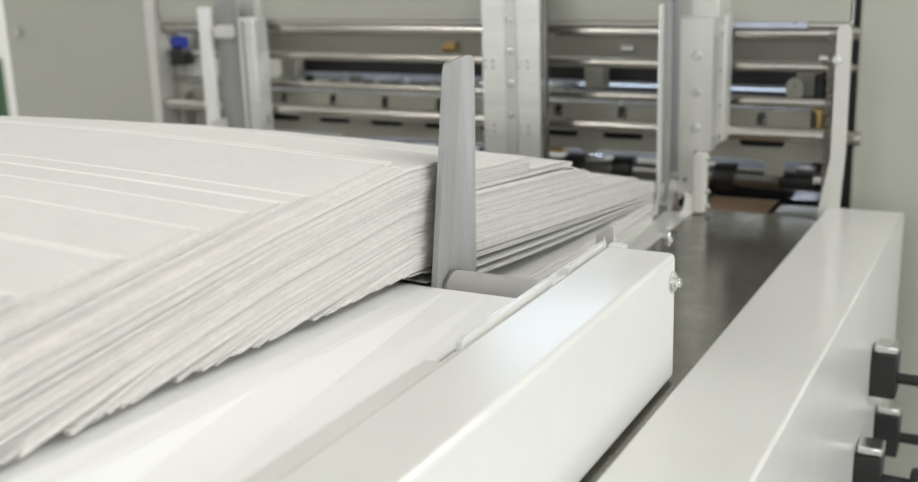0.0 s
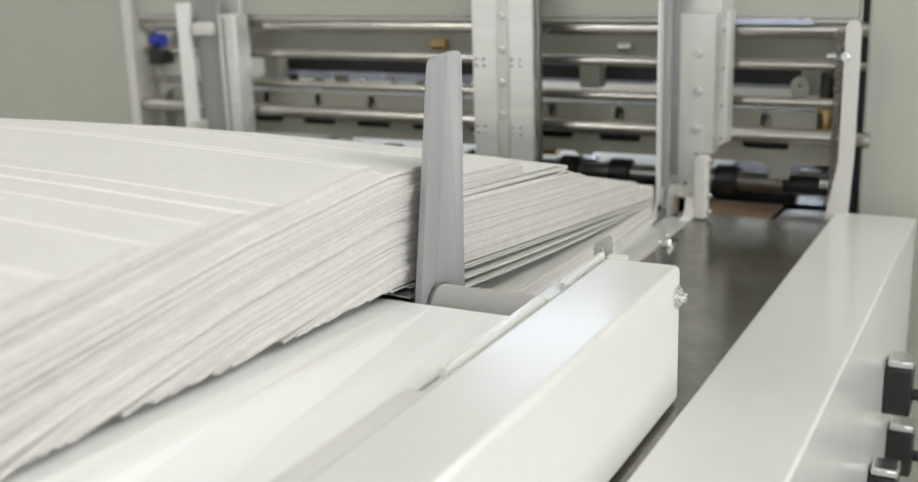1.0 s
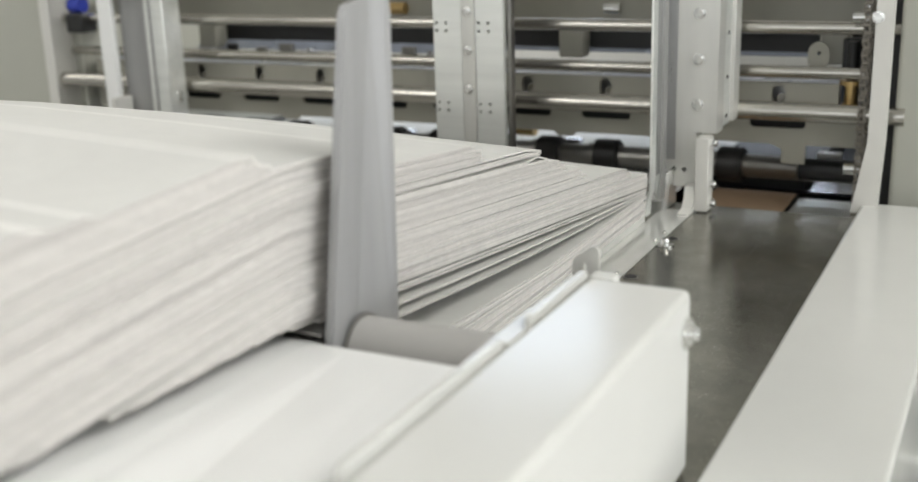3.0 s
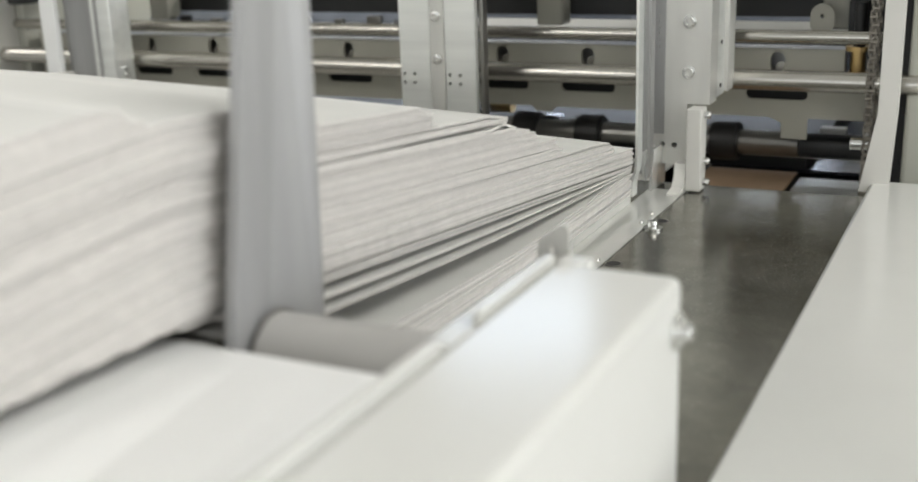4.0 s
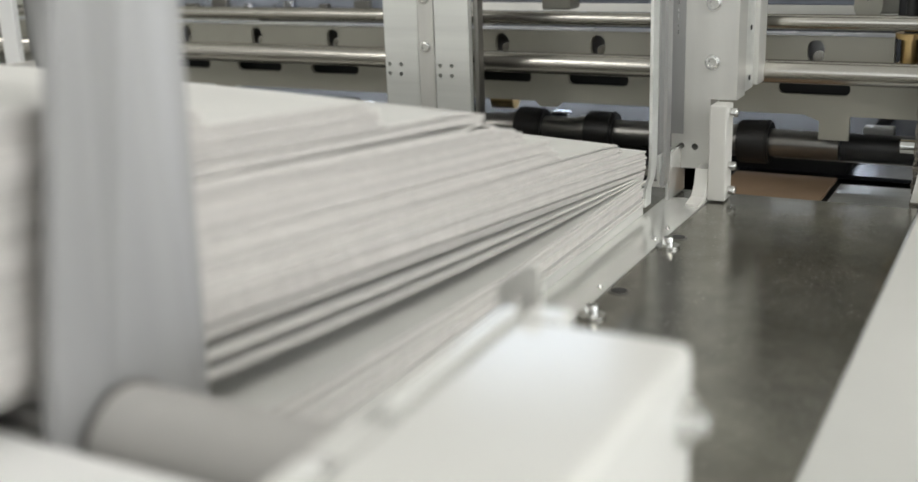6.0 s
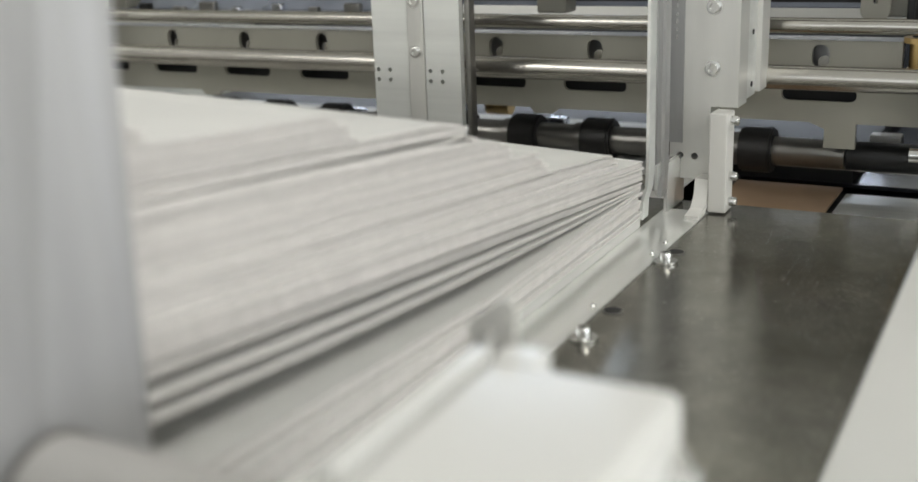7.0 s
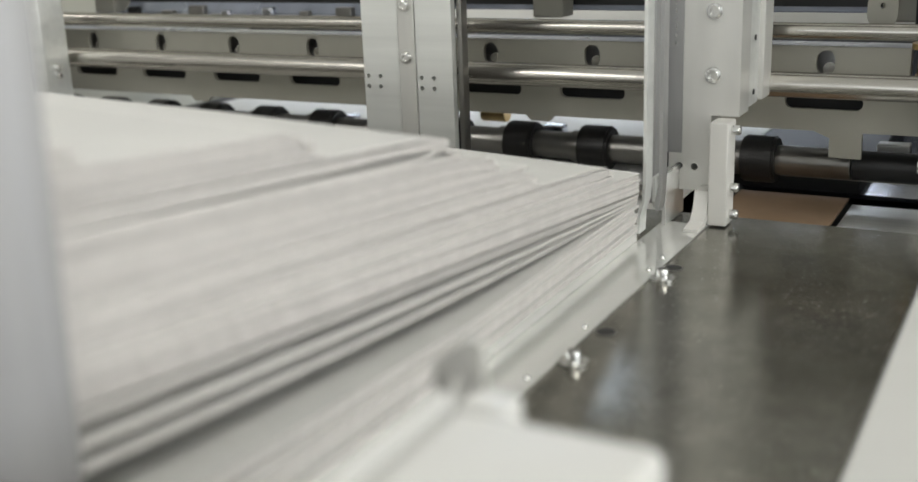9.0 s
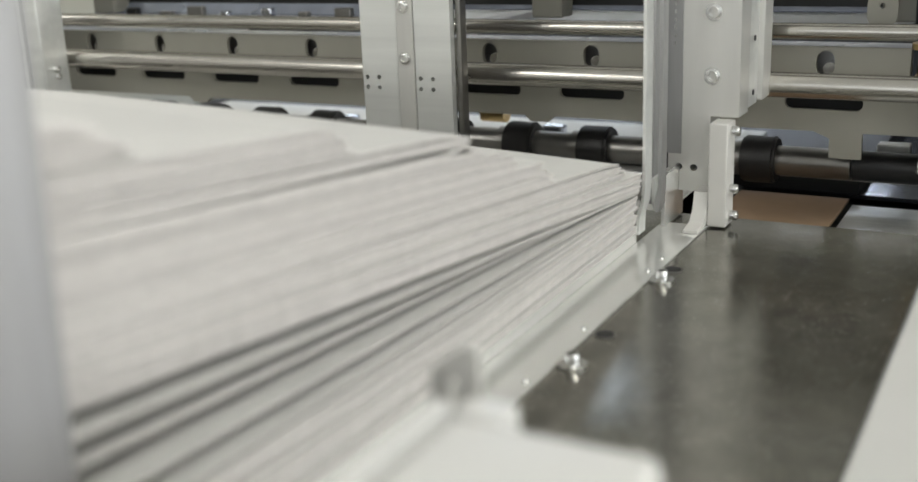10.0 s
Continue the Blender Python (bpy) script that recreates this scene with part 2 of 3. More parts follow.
# ---- the hall ----
def hall():
    single("floor", box(B(), -7, 5, -5, 9, -0.1, 0), FLOOR, "grey sealed concrete floor of the print hall", "floor", kind="structure")
    single("ceiling", box(B(), -7, 5, -5, 9, CEILING, CEILING + 0.1), WALL, "white ceiling of the print hall", "ceiling", kind="structure")
    single("wall_west", box(B(), -7.15, -7, -5.15, 9.15, 0, CEILING), WALL, "plain white hall wall", "wall", kind="structure")
    single("wall_east", prism(B(), [(-5.15, 0), (9.15, 0), (9.15, CEILING), (-5.15, CEILING)], 5.0, 5.15, "x", [[(-2, 1), (4, 1), (4, 2.5), (-2, 2.5)]]), WALL, "plain white hall wall with a wide unseen window", "wall", kind="structure")
    single("wall_south", prism(B(), [(-7, 0), (5, 0), (5, CEILING), (-7, CEILING)], -5.15, -5.0, "y", [[(-3.5, 1), (2.5, 1), (2.5, 2.5), (-3.5, 2.5)]]), WALL, "plain white hall wall with a wide unseen window", "wall", kind="structure")
    w = thing("window_1", (5.075, 1, 1), "wide unseen window in the hall wall", "window", kind="structure")
    for y in (-1.98, 0.0, 2.0, 3.98):
        part("window_frame", box(B(), 5.05, 5.1, y - 0.02, y + 0.02, 1.0, 2.5), WHITE, w)
    # this window is added to go with the south fill light
    w = thing("fill_window", (-0.5, -5.075, 1), "wide unseen window in the hall wall", "window", kind="structure")
    for x in (-3.48, -1.5, 0.5, 2.48):
        part("window_frame", box(B(), x - 0.02, x + 0.02, -5.1, -5.05, 1.0, 2.5), WHITE, w)
    single("wall_north", box(B(), -7, 5, 9, 9.15, 0, CEILING), WALL, "plain white hall wall", "wall", kind="structure")
    for lx, ly, power in LAMPS:
        t = thing("ceiling_lamp", (lx, ly, CEILING), "long white ceiling lamp, switched on", "lamp", "hall lamps")
        part("housing", box(B(), lx - 0.48, lx + 0.48, ly - 1.35, ly + 1.35, CEILING - 0.06, CEILING, 0.008), WHITE, t)
        part("diffuser", box(B(), lx - 0.45, lx + 0.45, ly - 1.3, ly + 1.3, CEILING - 0.075, CEILING - 0.06), GLOW, t, "glowing white diffuser")
    px, py, pz = PENDANT
    t = thing("pendant_lamp", (px, py, CEILING), "cool white pendant lamp hanging from the ceiling", "lamp")
    m = look(PENDANT, (-0.9, 1.6, 0.95))
    bm = box(B(), -0.335, 0.335, -0.185, 0.185, 0.012, 0.06, 0.006)
    bmesh.ops.transform(bm, matrix=m, verts=bm.verts[:])
    part("housing", bm, WHITE, t)
    bm = box(B(), -0.31, 0.31, -0.16, 0.16, 0.004, 0.012)
    bmesh.ops.transform(bm, matrix=m, verts=bm.verts[:])
    part("diffuser", bm, PENDANT_GLOW, t, "glowing cool white diffuser")
    part("rod", cyl(B(), (px - 0.01, py + 0.03, pz + 0.02), (px - 0.01, py + 0.03, CEILING), 0.012), ZINC, t)
    single("storage_crate", box(B(), -4.41, -4.055, 2.8, 3.2, 0, 0.86, 0.01), GREEN, "dark green storage crate on the hall floor", "crate", origin=(-4.2, 3, 0))
    single("storage_box", box(B(), -4.39, -4.075, 2.85, 3.15, 0.8605, 0.93, 0.01), ORANGE, "pale orange box on a green crate", "box", origin=(-4.2, 3, 0.8605))


hall()


# ---- machine body ----
def machine_body():
    t = thing("printing_machine", (-0.9, 2.2, 0), "grey-beige housing of a sheet-fed converting machine", "machine")
    part("left_cover", box(B(), -2.142, -1.684, 1.6, 2.6, 0, 1.62, 0.006), BEIGE, t, "large plain beige-grey side cover")
    part("cover_knob", cyl(B(), (-2.09, 1.6, 1.125), (-2.09, 1.585, 1.125), 0.012), ZINC, t)
    part("left_frame", box(B(), -1.68, -1.655, 1.585, 2.6, 0, 1.5, 0.003), CREAM, t)
    part("left_rail", box(B(), -1.655, -1.635, 1.64, 2.6, 0, 1.5, 0.003), BEIGE, t)
    part("top_cover", box(B(), -1.652, -0.1785, 1.600, 1.628, 1.156, 1.25, 0.005), BEIGE, t, "plain beige-grey panel above the rods")
    part("cover_lip", box(B(), -1.652, -0.1785, 1.606, 1.63, 1.1505, 1.1555), CREAM, t)
    part("right_cover", box(B(), -0.163, 0.75, 1.60, 2.6, 0, 1.62, 0.006), BEIGE, t, "large plain beige-grey side cover")
    # this frame, the inner walls and floor carry shade in their colour
    part("right_frame", box(B(), -0.178, -0.1635, 1.63, 2.6, 0, 1.5, 0.003), INSIDE_SHADE, t)
    part("inner_wall", box(B(), -1.63, -0.18, 2.35, 2.4, 0.2, 0.828), INSIDE_SHADE, t)
    part("inner_wall", box(B(), -1.63, -0.18, 2.35, 2.4, 0.852, 0.984), INSIDE_SHADE, t)
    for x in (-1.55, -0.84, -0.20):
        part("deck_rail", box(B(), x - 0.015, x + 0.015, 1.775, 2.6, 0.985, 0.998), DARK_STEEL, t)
    part("inner_floor", box(B(), -1.63, -0.18, 1.53, 2.35, 0.70, 0.72), INSIDE_SHADE, t)
    part("front_skirt", box(B(), -1.63, -0.17, 1.515, 1.53, 0, 0.80), BEIGE, t)
    # plates and ducts seen between the rods
    part("upper_beam", box(B(), -1.635, -0.175, 1.70, 1.72, 1.072, 1.122, 0.003), BEIGE_DARK, t)
    part("dark_beam", box(B(), -1.40, -0.19, 1.7375, 1.765, 1.030, 1.070, 0.003), BLACK, t)
    # the guide sheets' bluish sheen is in their colour
    part("guide_sheet", prism(B(), [(1.722, 1.019), (1.736, 1.033), (1.736, 1.0345), (1.720, 1.021)], -1.42, -0.84, "x"), PALE_BLUE, t, "guide sheet with a bluish sheen put into its colour")
    part("guide_rim", prism(B(), [(1.731, 1.0285), (1.736, 1.033), (1.736, 1.0345), (1.730, 1.0300)], -0.839, -0.262, "x"), PALE_BLUE, t)
    rng = random.Random(9)
    for i in range(9):
        x = -1.40 + 0.06 * i + rng.uniform(-0.01, 0.01)
        part("gripper", box(B(), x, x + rng.uniform(0.012, 0.03), 1.708, 1.718, 1.012, 1.024 + rng.uniform(0, 0.008), 0.002), rng.choice([SHINY, ZINC, BLACK, DARK_STEEL]), t)
    for x0, x1 in ((-1.46, -1.19), (-1.16, -0.88), (-0.85, -0.62), (-0.60, -0.47)):
        part("lower_guide", prism(B(), [(1.765, 0.894), (1.800, 0.914), (1.800, 0.9155), (1.764, 0.8958)], x0, x1, "x"), PALE_BLUE, t, "guide sheet with a bluish sheen put into its colour")
    # strip coloured pale for its bright sheen
    part("upper_strip", box(B(), -0.385, -0.245, 1.596, 1.600, 1.148, 1.158, 0.001), PALE_BLUE, t, "strip under the panel, its brightness put into pale colour")
    part("lower_sheet", box(B(), -1.45, -0.22, 1.76, 2.34, 0.815, 0.820), SHINY, t)
    part("air_tube", cyl(B(), (-0.79, 1.78, 0.888), (-0.755, 1.78, 0.888), 0.012), BRASS, t)
    rng = random.Random(5)
    for i in range(26):
        x = -1.55 + 1.32 * i / 26
        part("small_fitting", box(B(), x, x + rng.uniform(0.012, 0.035), 1.735 + rng.uniform(0, 0.01), 1.757, 0.8467, 0.872 + (rng.uniform(0.012, 0.034) if x > -0.38 else rng.uniform(-0.012, 0.012)), 0.002), rng.choice([SHINY, ZINC, BLACK, ALU_CAST]), t)
    for x in (-1.38, -0.66, -0.26):
        part("bracket", box(B(), x - 0.02, x + 0.02, 1.70, 1.735, 1.022, 1.068, 0.003), BEIGE_DARK, t)
    part("sensor", box(B(), -0.245, -0.22, 1.68, 1.70, 1.018, 1.062, 0.003), BLACK, t)
    part("bushing", cyl(B(), (-0.228, 1.665, 0.974), (-0.228, 1.665, 1.000), 0.0095), BRASS, t, "brass bushing")
    part("bushing_nut", cyl(B(), (-0.228, 1.665, 0.964), (-0.228, 1.665, 0.974), 0.0125, 6), BRASS, t)
    part("bushing_pin", cyl(B(), (-0.228, 1.665, 1.006), (-0.228, 1.665, 1.060), 0.0075), BLACK, t)
    bm = B()
    cyl(bm, (-0.228, 1.665, 1.0), (-0.228, 1.665, 1.006), 0.016)
    part("bushing_flange", bm, BRASS, t)
    part("tab_plate", prism(B(), slot(-0.275, 1.038, 0.030, 0.04), 1.668, 1.672, "y", [ring(-0.275, 1.042, 0.003)]), BEIGE_DARK, t)
    part("plug", cyl(B(), (-1.628, 1.62, 1.105), (-1.60, 1.62, 1.105), 0.014), BLUE, t, "blue plastic plug")
    part("valve", box(B(), -1.63, -1.59, 1.60, 1.64, 1.055, 1.09, 0.004), BLACK, t)
    part("fitting", cyl(B(), (-0.98, 1.69, 1.098), (-0.95, 1.69, 1.098), 0.010), BRASS, t)
    part("fitting", cyl(B(), (-0.60, 1.69, 1.10), (-0.575, 1.69, 1.10), 0.008), ZINC, t)


machine_body()


def crossbar():
    """The perforated bar behind the two lower rods."""
    t = thing("perforated_crossbar", (-0.9, 1.66, 0.885), "grey-beige steel bar with round holes and long slots", "bar")
    outer = [(-1.62, 1.001), (-1.62, 0.912)]
    holes = []
    x = -1.62
    for i in range(11):
        c = -1.626 + 0.13 * i
        outer += [(c + 0.045, 0.912), (c + 0.052, 0.905), (c + 0.075, 0.905), (c + 0.082, 0.912)] if i in (3, 7) else []
        holes.append(slot(c, 0.984, 0.019, 0.026)) if i else None
        holes.append(slot(c, 0.9425, 0.080, 0.015)) if i else None
    outer += [(-0.335, 0.912), (-0.318, 0.905), (-0.318, 0.884), (-0.285, 0.884), (-0.285, 0.912), (-0.192, 0.912), (-0.192, 0.958), (-0.243, 0.958), (-0.243, 1.001)]
    part("bar", prism(B(), outer, 1.656, 1.662, "y", holes), BEIGE_DARK, t)
    # flange coloured pale for the bluish light it reflects
    part("top_flange", box(B(), -1.62, -0.243, 1.664, 1.70, 0.9965, 1.001), PALE_BLUE, t, "upper face coloured pale for the light it reflects")
    for i in range(1, 11):
        c = -1.626 + 0.13 * i
        part("bolt", cyl(B(), (c + 0.003, 1.664, 0.977), (c + 0.003, 1.69, 0.977), 0.007, 16), ZINC, t)
    part("back_plate", box(B(), -1.62, -0.245, 1.692, 1.696, 0.962, 0.9960), ALU_DULL, t)
    # near-black strip for the shade behind the slots
    part("slot_backing", box(B(), -1.62, -0.245, 1.690, 1.696, 0.925, 0.9615), INSIDE_SHADE, t)


crossbar()


def rods():
    for z, y, r, name in ((0.9683, 1.605, 0.0130, "thick"), (1.0187, 1.640, 0.0084, "thin"), (1.0815, 1.625, 0.0090, "thin"), (1.1385, 1.622, 0.0135, "thick")):
        single("guide_rod", cyl(B(), (-1.655, y, z), (-0.150, y, z), r, 32), STEEL, "%s polished steel rod across the machine" % name, "rod", "cross rods", origin=(-0.9, y, z))


rods()


def roller_shaft():
    t = thing("roller_shaft", (-0.9, 1.70, 0.87), "dark steel shaft carrying black rubber rollers", "roller")
    part("shaft", cyl(B(), (-1.60, 1.70, 0.868), (-0.300, 1.70, 0.868), 0.0165, 32), DARK_STEEL, t)
    part("coupling", cyl(B(), (-0.298, 1.70, 0.868), (-0.17, 1.70, 0.868), 0.0165, 32), BLACK, t)
    for i in range(13):
        x = -0.399 - 0.0985 * i
        bm = B()
        cyl(bm, (x - 0.016, 1.70, 0.868), (x + 0.016, 1.70, 0.868), 0.0265, 36)
        cyl(bm, (x - 0.019, 1.70, 0.868), (x + 0.019, 1.70, 0.868), 0.0245, 36)
        r = part("rubber_roller", bm, RUBBER, t, "black rubber roller")
        part("collar", cyl(B(), (x - 0.030, 1.70, 0.868), (x - 0.0195, 1.70, 0.868), 0.0195, 28), DARK_STEEL, r)
    part("ledge", box(B(), -1.60, -0.22, 1.735, 1.757, 0.8415, 0.8465), DARK_STEEL, t)
    part("feed_bar", box(B(), -1.62, -0.46, 1.575, 1.600, 0.846, 0.852), STEEL, t)


roller_shaft()


def separator():
    """The double plate in the middle of the rods."""
    t = thing("separator_plate", (-0.75, 1.52, 0.87), "pair of brushed aluminium plates joined by a screwed bar", "plate")
    dots = lambda x0: [ring(x0 + dx, z0 + dz, 0.0026, 10) for dx in (0, 0.0155) for z0 in (0.963, 1.081) for dz in (0, 0.0115)]
    part("left_plate", prism(B(), [(-0.8045, 0.86), (-0.758, 0.86), (-0.758, 1.215), (-0.8045, 1.215)], 1.513, 1.522, "y", dots(-0.7990)), ALU, t)
    part("right_plate", prism(B(), [(-0.7355, 0.86), (-0.691, 0.86), (-0.691, 1.215), (-0.7355, 1.215)], 1.513, 1.522, "y", dots(-0.7300)), ALU, t)
    part("backing", box(B(), -0.8030, -0.693, 1.5225, 1.527, 0.862, 1.213), DARK_STEEL, t)
    part("centre_bar", box(B(), -0.7570, -0.7365, 1.511, 1.522, 0.86, 1.215, 0.001), ALU_CAST, t)
    for z in (0.9965, 1.053, 1.1095, 1.166):
        part("screw", socket_screw(B(), (-0.7468, 1.511, z), (0, -1, 0), 0.0056, 0.003), ZINC, t)
    part("side_web", box(B(), -0.6905, -0.6835, 1.5235, 1.538, 0.865, 1.215, 0.002), DARK_STEEL, t)
    part("rear_clamp", box(B(), -0.80, -0.70, 1.5275, 1.660, 1.205, 1.240, 0.003), ALU_CAST, t)


separator()


def left_guide():
    t = thing("left_side_guide", (-1.42, 1.53, 0.87), "tall aluminium side guide with its lit edge coloured white", "guide")
    # the front edge is white for the light that falls on it
    part("front_edge", box(B(), -1.476, -1.445, 1.525, 1.536, 0.86, 1.188, 0.002), WHITE, t, "lit front edge, its brightness put into white colour")
    part("plate", box(B(), -1.4445, -1.385, 1.545, 1.553, 0.86, 1.20, 0.002), ALU_DULL, t)
    part("block", box(B(), -1.3845, -1.342, 1.54, 1.585, 0.88, 1.165, 0.003), ALU, t)
    part("block_groove", box(B(), -1.3725, -1.3680, 1.5375, 1.5398, 0.88, 1.16), ALU_DULL, t)
    part("cap", box(B(), -1.435, -1.39, 1.52, 1.5445, 1.125, 1.150, 0.004), CREAM, t)
    part("foot", box(B(), -1.4435, -1.432, 1.50, 1.544, 0.862, 0.955, 0.002), CREAM, t)
    for z in (0.945, 0.955):
        part("screw", socket_screw(B(), (-1.342, 1.56, z + 0.004), (1, 0, 0), 0.004, 0.006, False), ZINC, t)
    part("rear_clamp", box(B(), -1.42, -1.36, 1.5855, 1.66, 1.157, 1.22, 0.003), ALU_CAST, t)


left_guide()


def right_guide():
    t = thing("right_side_guide", (-0.41, 1.5, 0.85), "tall anodised aluminium side guide with screws and a cream bracket", "guide")
    part("plate", prism(B(), [(-0.4425, 0.878), (-0.401, 0.878), (-0.401, 0.953), (-0.374, 0.953), (-0.374, 1.172), (-0.4425, 1.172)], 1.496, 1.530, "y",
                        [ring(-0.4315, 0.9015, 0.0036, 12), ring(-0.4165, 0.9015, 0.0036, 12)]), ALU_CAST, t)
    # black sheet for the shade in the depth of the holes
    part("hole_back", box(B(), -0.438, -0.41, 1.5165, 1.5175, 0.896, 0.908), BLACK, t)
    for z in (0.9915, 1.0515, 1.1115):
        part("screw", socket_screw(B(), (-0.400, 1.496, z), (0, -1, 0), 0.0064, 0.0045), ZINC, t)
    part("side_block", box(B(), -0.3995, -0.3742, 1.5303, 1.566, 0.956, 1.172, 0.001), ALU, t)
    part("rod_holder", box(B(), -0.390, -0.3690, 1.5665, 1.600, 0.958, 1.172, 0.002), ALU_CAST, t)
    for z in (0.957, 1.010, 1.070, 1.130):
        part("set_screw", cyl(B(), (-0.3742, 1.548, z + 0.012), (-0.3732, 1.548, z + 0.012), 0.0028, 14), BLACK, t)
    for i, w in enumerate((0.004, 0.003, 0.005, 0.003, 0.004, 0.003)):
        part("stamped_mark", box(B(), -0.4372, -0.4355, 1.4936, 1.4941, 1.020 + 0.0075 * i, 1.020 + 0.0075 * i + w), ZINC, t)
    part("rear_block", box(B(), -0.4415, -0.374, 1.5305, 1.66, 1.155, 1.20, 0.003), ALU_CAST, t)
    part("rod_clamp", box(B(), -0.43, -0.4, 1.5305, 1.585, 0.955, 1.15, 0.003), ALU_CAST, t)
    br = part("bracket", box(B(), -0.3945, -0.3765, 1.468, 1.4955, 0.8515, 0.9515, 0.0015), CREAM, t, "cream painted bracket")
    for z in (0.943, 0.887, 0.861):
        part("bracket_screw", socket_screw(B(), (-0.3765, 1.482, z), (1, 0, 0), 0.0046, 0.008, False), ZINC, br)
    part("foot", prism(B(), [(1.438, 0.8518), (1.462, 0.8518), (1.478, 0.860), (1.495, 0.862), (1.495, 0.884), (1.472, 0.884), (1.468, 0.868), (1.458, 0.8575), (1.438, 0.8545)], -0.4085, -0.3948, "x"), CREAM, t, "cream painted foot")
    # bent strips that hold the front of the pile
    hook = [(-0.4345, 1.20), (-0.4345, 0.905), (-0.4355, 0.890), (-0.4395, 0.878), (-0.4405, 0.858), (-0.4375, 0.858), (-0.4368, 0.876), (-0.4330, 0.888), (-0.4315, 0.904), (-0.4315, 1.20)]
    part("front_strip", prism(B(), hook, 1.396, 1.414, "y"), ALU, t, "bent aluminium strip")
    loop = [(-0.4268, 1.20), (-0.4268, 0.900), (-0.4300, 0.886), (-0.4300, 0.878), (-0.4285, 0.8745), (-0.4265, 0.8755), (-0.4250, 0.884), (-0.4235, 0.900), (-0.4235, 1.20)]
    part("inner_strip", prism(B(), loop, 1.418, 1.432, "y"), ALU_DULL, t, "bent aluminium strip")
    part("strip_foot", box(B(), -0.4345, -0.4310, 1.4525, 1.51, 0.8520, 0.902), STRIP, t)
    part("channel", box(B(), -0.4485, -0.4428, 1.455, 1.4938, 0.872, 1.20, 0.001), ALU_DULL, t)
    part("channel_face", box(B(), -0.4555, -0.4290, 1.4942, 1.4957, 0.915, 1.20), ALU_DULL, t, "dull grey face of the channel")
    lip = [(1.447, 0.876), (1.452, 0.868), (1.4955, 0.884), (1.4955, 0.90), (1.447, 0.90)]
    part("channel_lip", prism(B(), lip, -0.4425, -0.4395, "x"), ALU, t)
    part("top_knob", cyl(B(), (-0.44, 1.51, 1.172), (-0.44, 1.51, 1.215), 0.008), DARK_STEEL, t)


right_guide()


def right_post():
    t = thing("chain_guard_post", (-0.175, 1.55, 0.85), "narrow cream post with a flared foot", "post")
    part("post", prism(B(), [(-0.203, 0.850), (-0.170, 0.850), (-0.1655, 0.95), (-0.1655, 1.150), (-0.171, 1.160), (-0.182, 1.160), (-0.187, 1.150), (-0.187, 0.945)], 1.535, 1.550, "y"), CREAM, t)
    part("bolt", socket_screw(B(), (-0.184, 1.535, 1.105), (0, -1, 0), 0.006, 0.006), ZINC, t)


right_post()


def chain():
    t = thing("roller_chain", (-0.203, 1.60, 0.84), "oiled roller chain running over two small sprockets", "chain")
    link = B()
    for s in (-1, 1):
        prism(link, slot(0.0, 0.0, 0.0075, 0.0165, 4), s * 0.0032 - 0.0006, s * 0.0032 + 0.0006, "x")
    cyl(link, (-0.0045, 0, 0), (0.0045, 0, 0), 0.003, 10)
    me = bpy.data.meshes.new("link")
    link.to_mesh(me)
    link.free()
    me.materials.append(CHAIN)
    for side, y in ((0, 1.588), (1, 1.622)):
        for i in range(34):
            ob = new("link", me)
            ob.parent = t
            ob.location = Vector((-0.203 + (0.001 if i % 2 else -0.001), y, 0.815 + 0.0098 * i)) - t.location
    for z in (0.893, 1.098):
        bm = B()
        teeth = []
        for k in range(40):
            a = 2 * math.pi * k / 40
            r = 0.0175 + (0.0025 if k % 4 < 2 else -0.0012)
            teeth.append((1.605 + r * math.cos(a), z + r * math.sin(a)))
        prism(bm, teeth, -0.2055, -0.2005, "x")
        s = part("sprocket", bm, ZINC, t)
        part("hub", cyl(B(), (-0.2235, 1.605, z), (-0.186, 1.605, z), 0.0075, 20), ZINC, s)


chain()


def loose_inside():
    single("brown_board", box(B(), -0.425, -0.304, 1.535, 1.72, 0.822, 0.825), BROWN, "piece of brown cardboard lying inside the machine", "cardboard", origin=(-0.36, 1.6, 0.822))
    single("metal_tray", box(B(), -0.30, -0.18, 1.535, 1.72, 0.815, 0.818), ALU, "pale metal tray beside brown cardboard", "tray", origin=(-0.24, 1.6, 0.815))
    # near-black for the shade under the tray
    single("tray_support", box(B(), -0.44, -0.175, 1.532, 1.735, 0.72, 0.8148), INSIDE_SHADE, "support under the tray and cardboard, near-black for shade", "support", origin=(-0.3, 1.6, 0.72))


loose_inside()


def added_machine_tube():
    # housing and diffuser made up for the added fill lamp
    t = thing("added_tube_lamp", (-0.92, 2.18, 0.97), "unseen tube lamp added inside the machine to light the sheets", "lamp")
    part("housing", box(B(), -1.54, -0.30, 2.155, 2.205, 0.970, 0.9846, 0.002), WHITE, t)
    part("diffuser", box(B(), -1.52, -0.32, 2.162, 2.198, 0.9665, 0.9698), PENDANT_GLOW, t, "glowing diffuser of the added lamp")


added_machine_tube()
FED_Z, FED_SPEED = 0.8385, 0.443
FED_TIMES = (-1.93, 0.07, 2.04, 4.06, 6.06, 8.05, 9.98)


